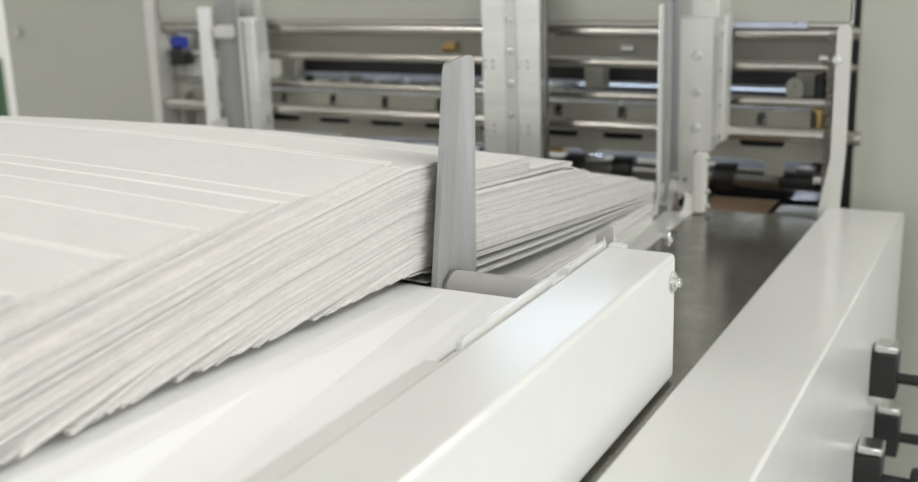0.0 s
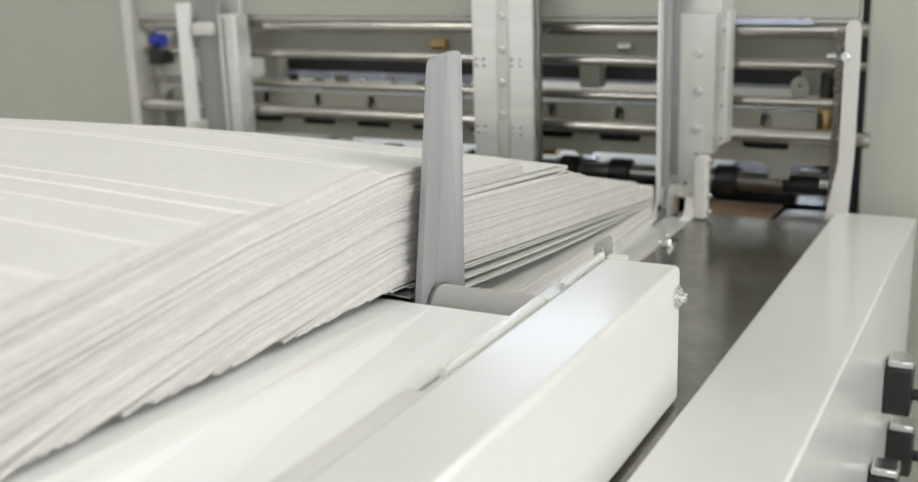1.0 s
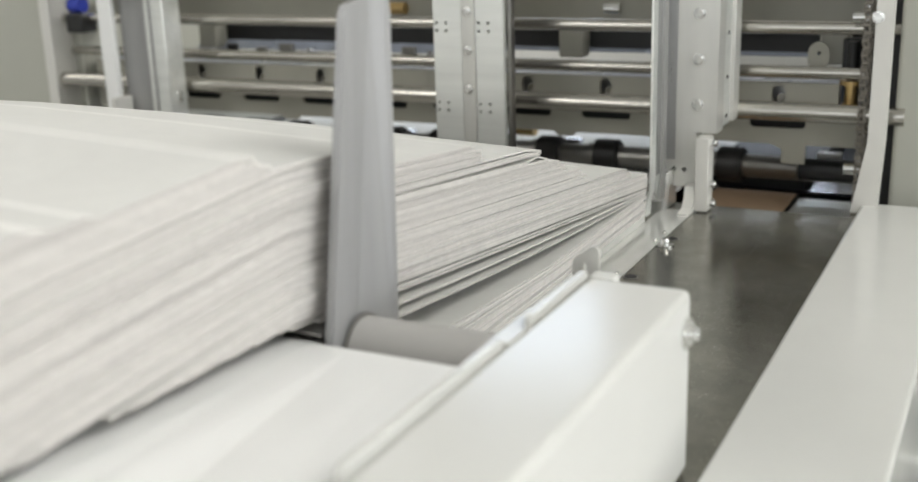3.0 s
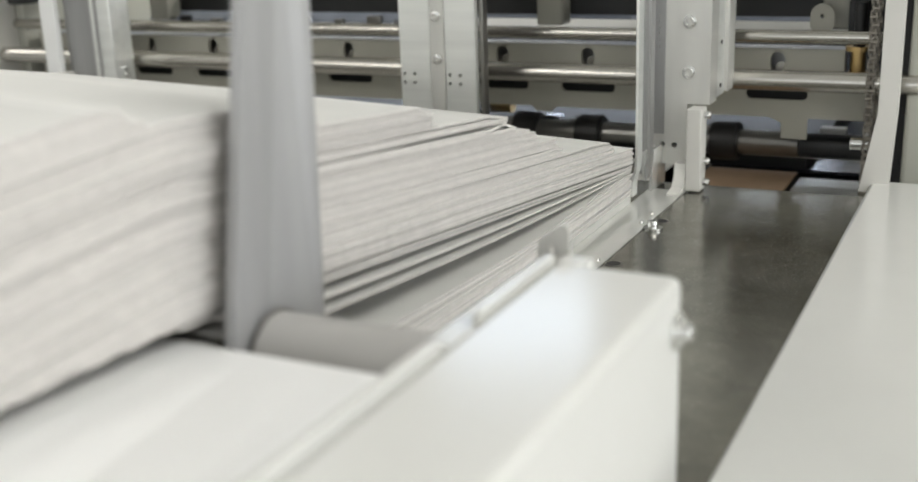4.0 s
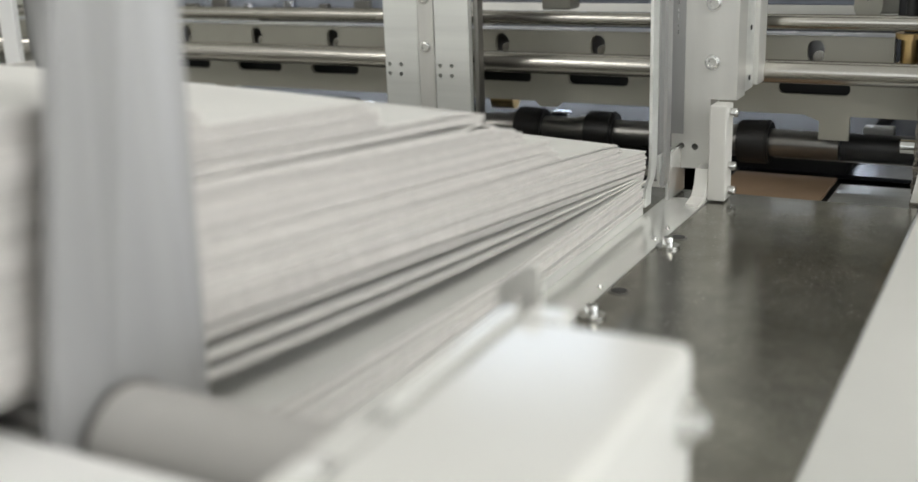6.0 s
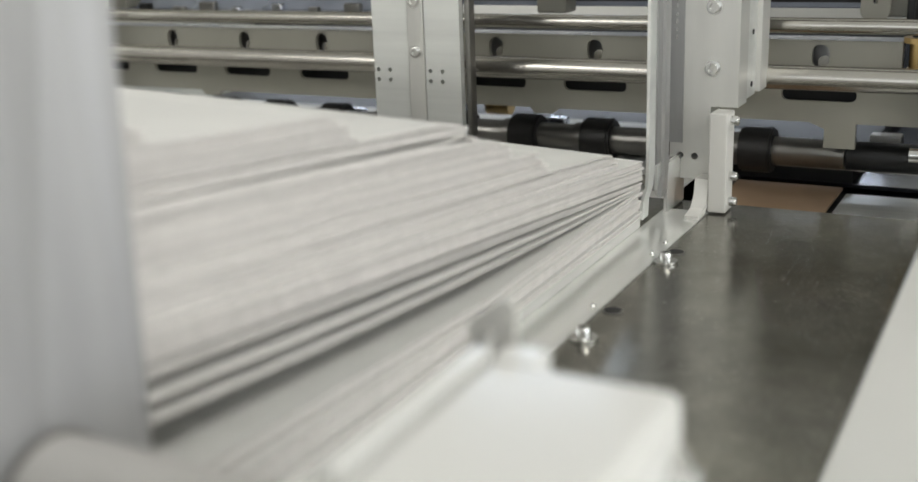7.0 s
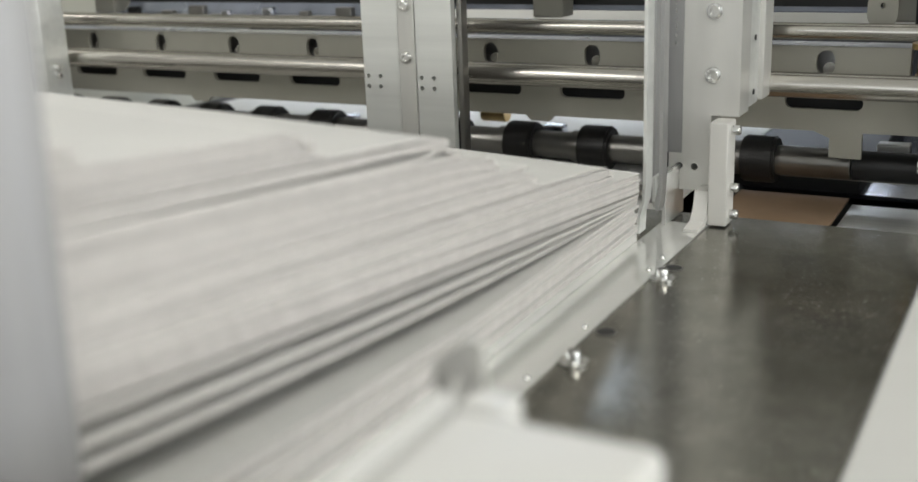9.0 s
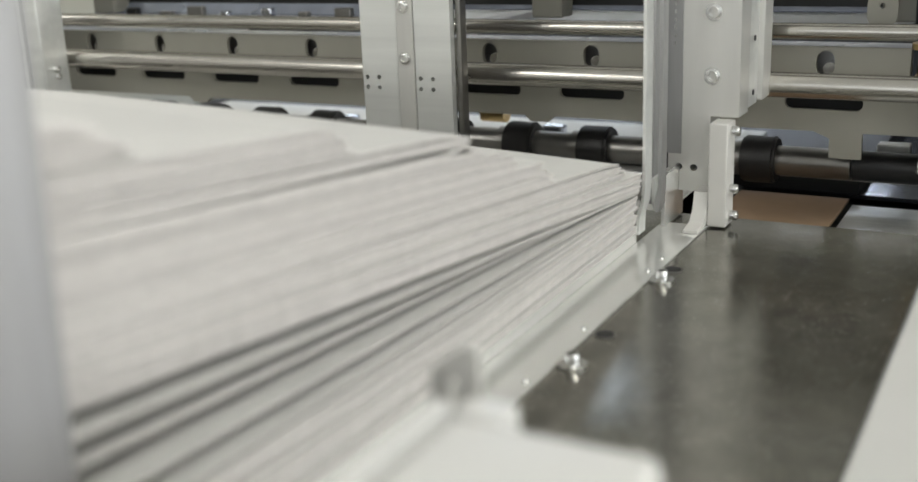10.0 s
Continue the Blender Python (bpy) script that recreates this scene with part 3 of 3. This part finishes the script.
def fed_sheets():
    """The sheets that run one after another under the rollers into the machine."""
    # the rest is near-black so that it looks shaded
    single("sheet_rest", box(B(), -1.45, -0.30, 1.76, 2.345, 0.8205, 0.838), INSIDE_SHADE, "rest under the running sheets, near-black for the shade there", "support", origin=(-0.9, 2.0, 0.8205))
    out = []
    for k in range(len(FED_TIMES)):
        bm = prism(B(), [(-1.40, -LENGTH), (-0.46, -LENGTH), (-0.46, 0), (-1.40, 0)], 0, 0.0018, "z", [slot(-0.625 + 0.002 * k, -0.40, 0.012, 0.10), slot(-1.05, -0.40, 0.012, 0.10)])
        bmesh.ops.translate(bm, verts=bm.verts[:], vec=(0.9, 0, 0))
        ob = single("fed_sheet", bm, BOARD, "white board sheet running into the machine under the rollers", "sheet", "running sheets")
        out.append(ob)
    return out


def delivery_table():
    t = thing("delivery_table", (-0.9, 3.7, 0), "dark steel table that takes the sheets behind the machine", "table")
    part("tabletop", box(B(), -1.5, -0.3, 2.62, 4.6, 0.77, 0.80, 0.003), DARK_STEEL, t)
    for x in (-1.45, -0.35):
        for y in (2.67, 4.55):
            part("leg", box(B(), x - 0.025, x + 0.025, y - 0.025, y + 0.025, 0, 0.7698), DARK_STEEL, t)


LENGTH = 0.775
delivery_table()
FED = fed_sheets()
# added sheet, draws a pale band that comes and goes
CARRIED = single("carried_sheet", box(B(), -1.42, -0.262, 1.775, 2.05, 0.9985, 1.0003), BOARD, "white sheet added on the upper deck as a moving pale band", "sheet", origin=(-0.84, 1.775, 0.9985))


# ---- the feed table ----
def feed_table():
    t = thing("feed_table", (-0.8, 1.1, 0), "black lacquered feed table with a steel edge strip", "table")
    part("tabletop", box(B(), -1.55, -0.1925, -1.35, 1.512, 0.842, 0.85, 0.001), TABLE, t, "glossy black lacquered top with dust")
    part("table_body", box(B(), -1.55, -0.205, -1.4, 1.50, 0.0, 0.822), BEIGE, t)
    for x0, x1 in ((-1.55, -1.46), (-0.41, -0.205)):
        part("side_spacer", box(B(), x0, x1, -1.4, 1.50, 0.8222, 0.8418), BEIGE, t)
    part("edge_strip", box(B(), -0.4385, -0.394, 0.75, 1.47, 0.8503, 0.8515), STRIP, t, "dull steel strip")
    part("inner_strip", box(B(), -0.4505, -0.439, 0.75, 1.395, 0.8503, 0.862, 0.001), STRIP, t)
    for y in (1.335, 1.152, 0.97):
        for dy in (0.018, -0.02) if y > 1 else (0.018,):
            bm = B()
            cyl(bm, (-0.401, y + dy - (0.065 if dy < 0 and y < 1.2 else 0), 0.8513), (-0.401, y + dy - (0.065 if dy < 0 and y < 1.2 else 0), 0.854), 0.0028, 14, 0.0015)
            part("rivet", bm, ZINC, t)
    for y in (1.301, 1.107):
        bm = B()
        cyl(bm, (-0.384, y, 0.8502), (-0.384, y, 0.8522), 0.0105, 28)
        socket_screw(bm, (-0.384, y, 0.8522), (0, 0, 1), 0.0052, 0.0075, False)
        part("table_screw", bm, ZINC, t, "zinc cap screw on a washer")
    for y in (1.333, 1.170):
        part("hole_rim", cyl(B(), (-0.3845, y, 0.8502), (-0.3845, y, 0.8506), 0.0085, 28), DARK_STEEL, t)
        part("hole_plug", cyl(B(), (-0.3845, y, 0.8506), (-0.3845, y, 0.8508), 0.0070, 28), BLACK, t)
    # the bed that carries the front of the pile
    part("feed_bed", box(B(), -1.42, -0.4515, 0.64, 1.385, 0.8503, 0.8672, 0.001), STRIP, t)


feed_table()


def feed_tray():
    t = thing("feed_tray", (-0.9, -0.3, 0.85), "bright white sheet-metal tray under the pile of board", "tray")
    def ramp(y):
        return 0.968 + 0.050 * (0.612 - y)
    outline = [(-1.3, 0.8505), (0.60, 0.8505), (0.60, 0.95), (0.612, 0.962), (0.612, ramp(0.612)), (-1.3, ramp(-1.3))]
    part("tray_top", prism(B(), outline, -1.5, -0.425, "x"), WHITE, t)
    # an added pad lifts the pile clear of the tray, black for the shade there
    part("belt", prism(B(), [(-1.3, 0.92), (0.59, 0.92), (0.59, 0.968), (0.575, 0.975), (0.45, 0.9850), (0.30, 0.9922), (-1.3, 1.0485)], -1.40, -0.478, "x"), BLACK, t, "added black pad, dark for the shade under the pile")
    # the folded margin beside the cover
    bm = B()
    rows = []
    for x, dz in ((-0.4248, 0.0), (-0.402, 0.0006), (-0.396, 0.0004), (-0.352, -0.0050), (-0.3095, -0.0034)):
        u = (x + 0.4248) / 0.1153
        rows.append([bm.verts.new((x, y, ramp(y) + dz * min(1, (0.611 - y) / 0.6) - 0.038 * u * (0.612 - y))) for y in (0.611, 0.3, 0.0, -0.5, -1.3)])
    for a, b in zip(rows, rows[1:]):
        for i in range(4):
            bm.faces.new((a[i], b[i], b[i + 1], a[i + 1]))
    r = bmesh.ops.extrude_face_region(bm, geom=bm.faces[:])
    bmesh.ops.translate(bm, verts=[g for g in r["geom"] if isinstance(g, bmesh.types.BMVert)], vec=(0, 0, -0.006))
    bmesh.ops.recalc_face_normals(bm, faces=bm.faces[:])
    margin = part("folded_margin", bm, WHITE, t)
    for p in margin.data.polygons:
        p.use_smooth = False


feed_tray()


def side_arm():
    t = thing("side_stop_arm", (-0.41, 0.66, 0.85), "tapered aluminium stop plate on a round bar", "arm")
    outer = [(0.606, 0.915), (0.645, 0.915), (0.698, 0.915), (0.704, 0.96), (0.7125, 1.183), (0.7095, 1.190), (0.704, 1.1925), (0.690, 1.1918), (0.664, 1.190), (0.657, 1.188), (0.6535, 1.181)]
    # its broad face has a shallow crease that runs from the top to the bar
    bm = B()
    back = [bm.verts.new((-0.4190, y, z)) for y, z in outer]
    front = [bm.verts.new((-0.4162 if i in (1, 7) else -0.4125, y, z)) for i, (y, z) in enumerate(outer)]
    n = len(outer)
    bm.faces.new(back)
    bm.faces.new([front[i] for i in (1, 2, 3, 4, 5, 6, 7)])
    bm.faces.new([front[i] for i in (7, 8, 9, 10, 0, 1)])
    for i in range(n):
        bm.faces.new((back[i], back[(i + 1) % n], front[(i + 1) % n], front[i]))
    bmesh.ops.recalc_face_normals(bm, faces=bm.faces[:])
    plate = part("plate", bm, ALU_ARM, t, "tall tapered milled aluminium plate")
    for p in plate.data.polygons:
        p.use_smooth = False
    part("bar", cyl(B(), (-0.4124, 0.652, 0.950), (-0.2875, 0.652, 0.950), 0.0250, 40), GREY_BAR, t, "round grey bar")
    part("bar_collar", cyl(B(), (-0.4124, 0.652, 0.950), (-0.4105, 0.652, 0.950), 0.0268, 40), DARK_STEEL, t)
    part("bar_mount", box(B(), -0.30, -0.284, 0.62, 0.685, 0.8505, 0.985, 0.002), OFFWHITE, t)


side_arm()


def guide_cover():
    t = thing("guide_cover", (-0.245, 0.0, 0.85), "long off-white powder-coated cover box with rounded edges", "cover")
    bm = box(B(), -0.2815, -0.2045, -1.2, 0.752, 0.8515, 0.990, 0.006, 3)
    part("cover", bm, OFFWHITE, t)
    bm = B()
    cyl(bm, (-0.2045, 0.7375, 0.962), (-0.2025, 0.7375, 0.962), 0.0115, 28)
    cyl(bm, (-0.2025, 0.7375, 0.962), (-0.2000, 0.7375, 0.962), 0.0085, 28)
    socket_screw(bm, (-0.2000, 0.7375, 0.962), (1, 0, 0), 0.0050, 0.005, False)
    part("screw", bm, ZINC, t, "bright cap screw with a washer")
    # the plate behind it with its raised tabs
    outer = [(-1.2, 0.856), (0.755, 0.856), (0.755, 0.990), (0.752, 0.9935), (0.655, 0.9935), (0.650, 0.9915), (0.648, 0.974), (0.608, 0.974), (0.606, 0.9925), (0.600, 0.9945), (0.428, 0.9945), (0.422, 0.992), (0.420, 0.985), (-1.2, 0.985)]
    part("back_plate", prism(B(), outer, -0.2870, -0.2822, "x"), OFFWHITE, t)
    part("inner_rail", prism(B(), [(-1.2, 0.9), (0.412, 0.9), (0.412, 0.9765), (0.408, 0.9785), (-1.2, 0.9965)], -0.3090, -0.2875, "x"), OFFWHITE, t)
    # the clip stands across the rail, its slot towards the pile's rear
    clip = [(-0.3000, 0.93), (-0.2795, 0.93), (-0.2795, 1.0035), (-0.2815, 1.0060), (-0.2855, 1.0060), (-0.2985, 0.9965), (-0.3000, 0.9935)]
    part("clip", prism(B(), clip, 0.7705, 0.7735, "y", [slot(-0.2905, 0.984, 0.0030, 0.018)]), ALU_CAST, t, "small grey metal clip with a slot")
    part("clip_stem", box(B(), -0.2870, -0.2822, 0.7552, 0.7704, 0.93, 0.965), ALU_ARM, t)
    part("end_tab", box(B(), -0.2815, -0.2620, 0.7523, 0.7680, 0.90, 0.9895, 0.002), OFFWHITE, t)


guide_cover()


def side_rail():
    t = thing("side_rail", (-0.13, 0.3, 0), "wide off-white side rail with a rounded outer edge", "rail")
    part("rail", box(B(), -0.190, -0.069, -1.3, 1.552, 0.45, 0.861, 0.004, 3), OFFWHITE, t)
    part("rail_leg", box(B(), -0.17, -0.09, -1.0, 1.4, 0.0, 0.4498), BEIGE, t)


side_rail()


def sensor_clamps():
    for y, z, s in ((1.275, 0.693, 1.0), (1.36, 0.565, 1.0), (1.165, 0.585, 1.0)):
        t = thing("clamp_lever", (-0.05, y, z), "black clamp block with a metal cap and lever", "clamp", "clamps on the side rail")
        part("body", box(B(), -0.0696, -0.034, y - 0.022, y + 0.022, z - 0.036, z + 0.030, 0.003), BLACK, t)
        part("cap", box(B(), -0.066, -0.033, y - 0.019, y + 0.019, z + 0.0302, z + 0.042, 0.003), ZINC, t)
        part("stem", cyl(B(), (-0.034, y, z - 0.01), (0.002, y, z - 0.01), 0.008), BLACK, t)
        lev = part("lever", box(B(), 0.002, 0.035, y - 0.012, y + 0.012, z - 0.03, z + 0.012, 0.004), BLACK, t)
        part("lever_screw", cyl(B(), (0.0178, y - 0.012, z), (0.0178, y - 0.016, z), 0.006), ZINC, lev)


sensor_clamps()


# ---- the pile of board ----
THICK = 0.00185
X_RIGHT, X_LEFT = -0.4315, -1.440
GRID = np.arange(-1.25, 1.3801, 0.01)


def rest(z, bend=14.0):
    """How a stiff sheet lies on what is under it: it spans hollows, and its ends stand out straight."""
    n = len(z)
    hull = [0]
    for k in range(1, n):
        while len(hull) > 1 and (z[hull[-1]] - z[hull[-2]]) * (k - hull[-2]) <= (z[k] - z[hull[-2]]) * (hull[-1] - hull[-2]):
            hull.pop()
        hull.append(k)
    z = np.interp(np.arange(n), hull, z[hull])
    drop = bend * 0.01 ** 2
    for k in range(n - 3, -1, -1):
        z[k] = max(z[k], 2 * z[k + 1] - z[k + 2] - drop)
    for k in range(2, n):
        z[k] = max(z[k], 2 * z[k - 1] - z[k - 2] - drop)
    return z


def pile_profiles(rears=None):
    """Lays the sheets one on another from the front gauge backwards. Returns front edge and height curve of each."""
    rng = np.random.RandomState(4)
    tray = 0.9885 + 0.035 * np.clip(0.45 - GRID, 0, 9)
    top_y = [-1.2, 0.1, 0.31, 0.441, 0.562, 0.654, 0.80, 0.875, 0.985, 1.066, 1.146, 1.29, 1.372]
    top_z = [1.112, 1.107, 1.108, 1.099, 1.091, 1.078, 1.064, 1.051, 1.030, 1.005, 0.975, 0.943, 0.922]
    laid = []
    # the bundle that lies flat on the bed, behind the tray's edge
    front = 0.8680
    for i in range(14):
        line = front + 0.055 * i / 13 * np.clip(1.05 - GRID, 0, 9)
        laid.append((1.372 + rng.uniform(-0.002, 0.001), 0.655 + 0.004 * i, line, 0, -2))
        front += THICK * 1.01
    # a few sheets fanned out behind the gauge
    d = np.clip(1.372 - GRID, 0, 9)
    for slope, curl, group in ((0.043, 0.052, 1), (0.070, 0.030, 2), (0.098, 0.008, 3)):
        laid.append((1.372, 0.628, front + 0.0005 + slope * d + curl * d * d, group, -1))
        front += THICK * 1.05
    # the bottom of the pile bends gently from the tray down to the gauge
    ramp = front + 0.091 * d + 0.02 * d * d
    pile = -0.006 * np.log(np.exp(-tray / 0.006) + np.exp(-ramp / 0.006))
    yf, head, i, left, packet = 1.372, 1.372, 0, 12, 0
    want = np.interp(GRID, top_y, top_z)
    while yf > -0.42 and i < 400:
        yr = rears[i] + (rng.uniform(-0.035, 0.025) if rng.rand() < 0.3 else rng.uniform(-0.009, 0.009)) if rears is not None and i < len(rears) else yf - LENGTH
        span = (GRID >= yr - 0.006) & (GRID <= yf + 0.006)
        z = rest(pile[span])
        curve = np.interp(GRID, GRID[span], z)
        laid.append((yf, yr, curve, 4, packet))
        pile = np.where(span, curve + THICK * (1.006 + (0.30 if rng.rand() < 0.05 else 0.0)), pile)
        left -= 1
        i += 1
        if left > 0:
            head -= 0.0008 if head > 1.345 else 0.0032
            yf = min(head + rng.uniform(-0.009, 0.009), 1.372) if head < 1.345 else min(head + rng.uniform(-0.0015, 0.001), 1.372)
            continue
        packet += 1
        # the next packet starts where the pile has room for it below its outline
        left = rng.randint(6, 11) if head > 0.72 else rng.choice([2, 3, 4, 6, 8])
        room = (pile + THICK * left * 0.8 <= want + rng.uniform(-0.001, 0.003)) & (GRID < head)
        nxt = GRID[room].max() if room.any() else head - 0.06
        head = max(nxt, head - 0.13) + rng.uniform(-0.004, 0.004)
        yf = head
    if rears is None:
        # a second laying, with the rear edges spread evenly
        fronts = np.array([f for f, _, _, g, _ in laid if g == 4])
        even = np.convolve(np.pad(fronts, 9, mode="edge"), np.ones(19) / 19, "valid")
        lag = np.minimum(0.0085 * np.arange(len(even)), 0.11)
        return pile_profiles(np.minimum(even - LENGTH, 0.600) - lag)
    return laid


def board_sheet(yf, yr, curve, k, rng, lean, turn):
    ys = np.concatenate([[yr], np.arange(math.ceil((yr + 0.012) / 0.03) * 0.03, yf - 0.015, 0.03), [yf - 0.003, yf]])
    zs = np.interp(ys, GRID, curve)
    dx = lean + rng.normal(0, 0.0005) + (rng.uniform(-0.004, 0.002) if rng.rand() < 0.08 else 0)
    skew = turn + rng.normal(0, 0.0007)
    xs = np.linspace(X_LEFT, X_RIGHT, 7)
    bow = 0.016 * np.sin(np.pi * np.linspace(0, 1, 7))
    oy, oz = yf, zs[-1]
    n, m = len(ys), len(xs)
    verts = []
    for top in (0, 1):
        for i in range(n):
            for j in range(m):
                wear = 0.0002 * math.sin(k * 7.1 + i * 2.3) if j == m - 1 else 0
                verts.append((xs[j] + dx + skew * (ys[i] - 0.6) + wear + 0.9, ys[i] - oy, zs[i] + bow[j] + top * THICK * 0.86 - oz))
    faces, edge, rim = [], [], []
    at = lambda t, i, j: t * n * m + i * m + j
    for i in range(n - 1):
        for j in range(m - 1):
            (rim if i == n - 2 else faces).append((at(1, i, j), at(1, i, j + 1), at(1, i + 1, j + 1), at(1, i + 1, j)))
            faces.append((at(0, i, j), at(0, i + 1, j), at(0, i + 1, j + 1), at(0, i, j + 1)))
    for i in range(n - 1):
        edge.append((at(0, i, m - 1), at(0, i + 1, m - 1), at(1, i + 1, m - 1), at(1, i, m - 1)))
        edge.append((at(0, i, 0), at(1, i, 0), at(1, i + 1, 0), at(0, i + 1, 0)))
    for j in range(m - 1):
        edge.append((at(0, 0, j), at(0, 0, j + 1), at(1, 0, j + 1), at(1, 0, j)))
        edge.append((at(0, n - 1, j), at(1, n - 1, j), at(1, n - 1, j + 1), at(0, n - 1, j + 1)))
    me = bpy.data.meshes.new("board_sheet")
    me.from_pydata(verts, [], faces + edge + rim)
    me.materials.append(BOARD)
    me.materials.append(BOARD_EDGE)
    me.materials.append(BOARD_RIM)
    for i, p in enumerate(me.polygons):
        p.material_index = 2 if i >= len(faces) + len(edge) else 1 if i >= len(faces) else 0
        p.use_smooth = True
    me.set_sharp_from_angle(angle=radians(30))
    ob = new("board_sheet", me)
    ob.location = (-0.9, oy, oz)
    return tagged(ob, "off-white grey board sheet in the shingled pile", "sheet", "pile of board sheets")


SHEETS = []


def pile():
    rng = np.random.RandomState(11)
    last, lean, step, turn = None, 0.0, 0.0, 0.0
    for k, (yf, yr, curve, group, packet) in enumerate(pile_profiles()):
        if packet != last:
            # each packet was squared up by itself: it leans a little and is turned a little
            last, step, turn = packet, rng.uniform(-0.00045, 0.00045), rng.normal(0, 0.0028)
            lean = rng.normal(0, 0.0010) - 3 * step
            if packet < 0:
                step = lean = turn = 0.0
        lean += step
        SHEETS.append((board_sheet(yf, yr, curve, k, rng, lean, turn), yf, yr, group))


pile()


# ---- what moves ----
def motions():
    # each sheet waits under the table, runs through and drops on the delivery deck
    for k, ob in enumerate(FED):
        t0 = FED_TIMES[k]
        wait, stop, low = 1.372, 4.5 - 0.03 * k, 0.8005 + 0.0022 * k
        start, end = t0 - (1.985 - wait) / FED_SPEED, t0 + (stop - 1.985) / FED_SPEED
        ready = pose(-0.9, wait, FED_Z - 0.0022 * k)
        path = lambda t: pose(-0.9, min(max(1.985 + FED_SPEED * (t - t0), wait), stop), FED_Z)
        rows = [(0, ready if start > 0 else path(0))]
        if 0.06 < start < 10:
            rows += [(start - 0.05, ready), (start, path(start))]
        if 0 < end < 9.7:
            rows += [(end, path(end)), (end + 0.2, pose(-0.9, stop, low))]
        rows.append((10, ready if start >= 10 else path(10) if end >= 9.7 else pose(-0.9, stop, low)))
        walk(ob, rows)
    # the added sheet on the upper deck advances once per sheet run through
    rows = [(0, 0.3), (0.1, 0.0)]
    for k in range(4):
        rows += [(1.42 + 2 * k, 0.0), (1.55 + 2 * k, 0.36), (1.88 + 2 * k, 0.36), (2.0 + 2 * k, 0.0)]
    rows += [(9.42, 0.0), (9.55, 0.36), (10.0, 0.36)]
    walk(CARRIED, [(t, pose(-0.84, 1.775 + d, 0.9985)) for t, d in rows])
    # the loose sheets drop on the bundle, the pile jogs forward and three new sheets peel off it
    drop_to = {1: 3.2, 2: 3.9, 3: 4.5}
    peel = [(9.50, 9.64, 3.4), (9.60, 9.80, 2.1), (9.75, 9.95, 1.0)]
    for ob, yf, yr, group in SHEETS:
        x, y, z = ob.location
        if group == 4:
            if peel:
                t0, t1, fall = peel.pop(0)
                walk(ob, [(0, pose(x, y, z)), (t0, pose(x, y, z)), (t1, pose(x, y, z, fall)), (10.0, pose(x, y, z, fall))])
                continue
            d = min(0.031, max(0.0, 1.372 - yf))
            if d < 0.002:
                continue
            drop = 0.085 * min(1, max(0, (yf - 0.60) / 0.3))
            rows = [(0, 0), (9.35, 0), (9.5, 0.35), (9.65, 0.85), (9.8, 0.97), (10.0, 1.0)]
            walk(ob, [(t, pose(x, y + d * f, z - d * f * drop)) for t, f in rows])
        elif group in drop_to:
            fall = drop_to[group]
            walk(ob, [(0, pose(x, y, z)), (9.40, pose(x, y, z)), (9.52, pose(x, y, z, fall)), (10.0, pose(x, y, z, fall))])


motions()
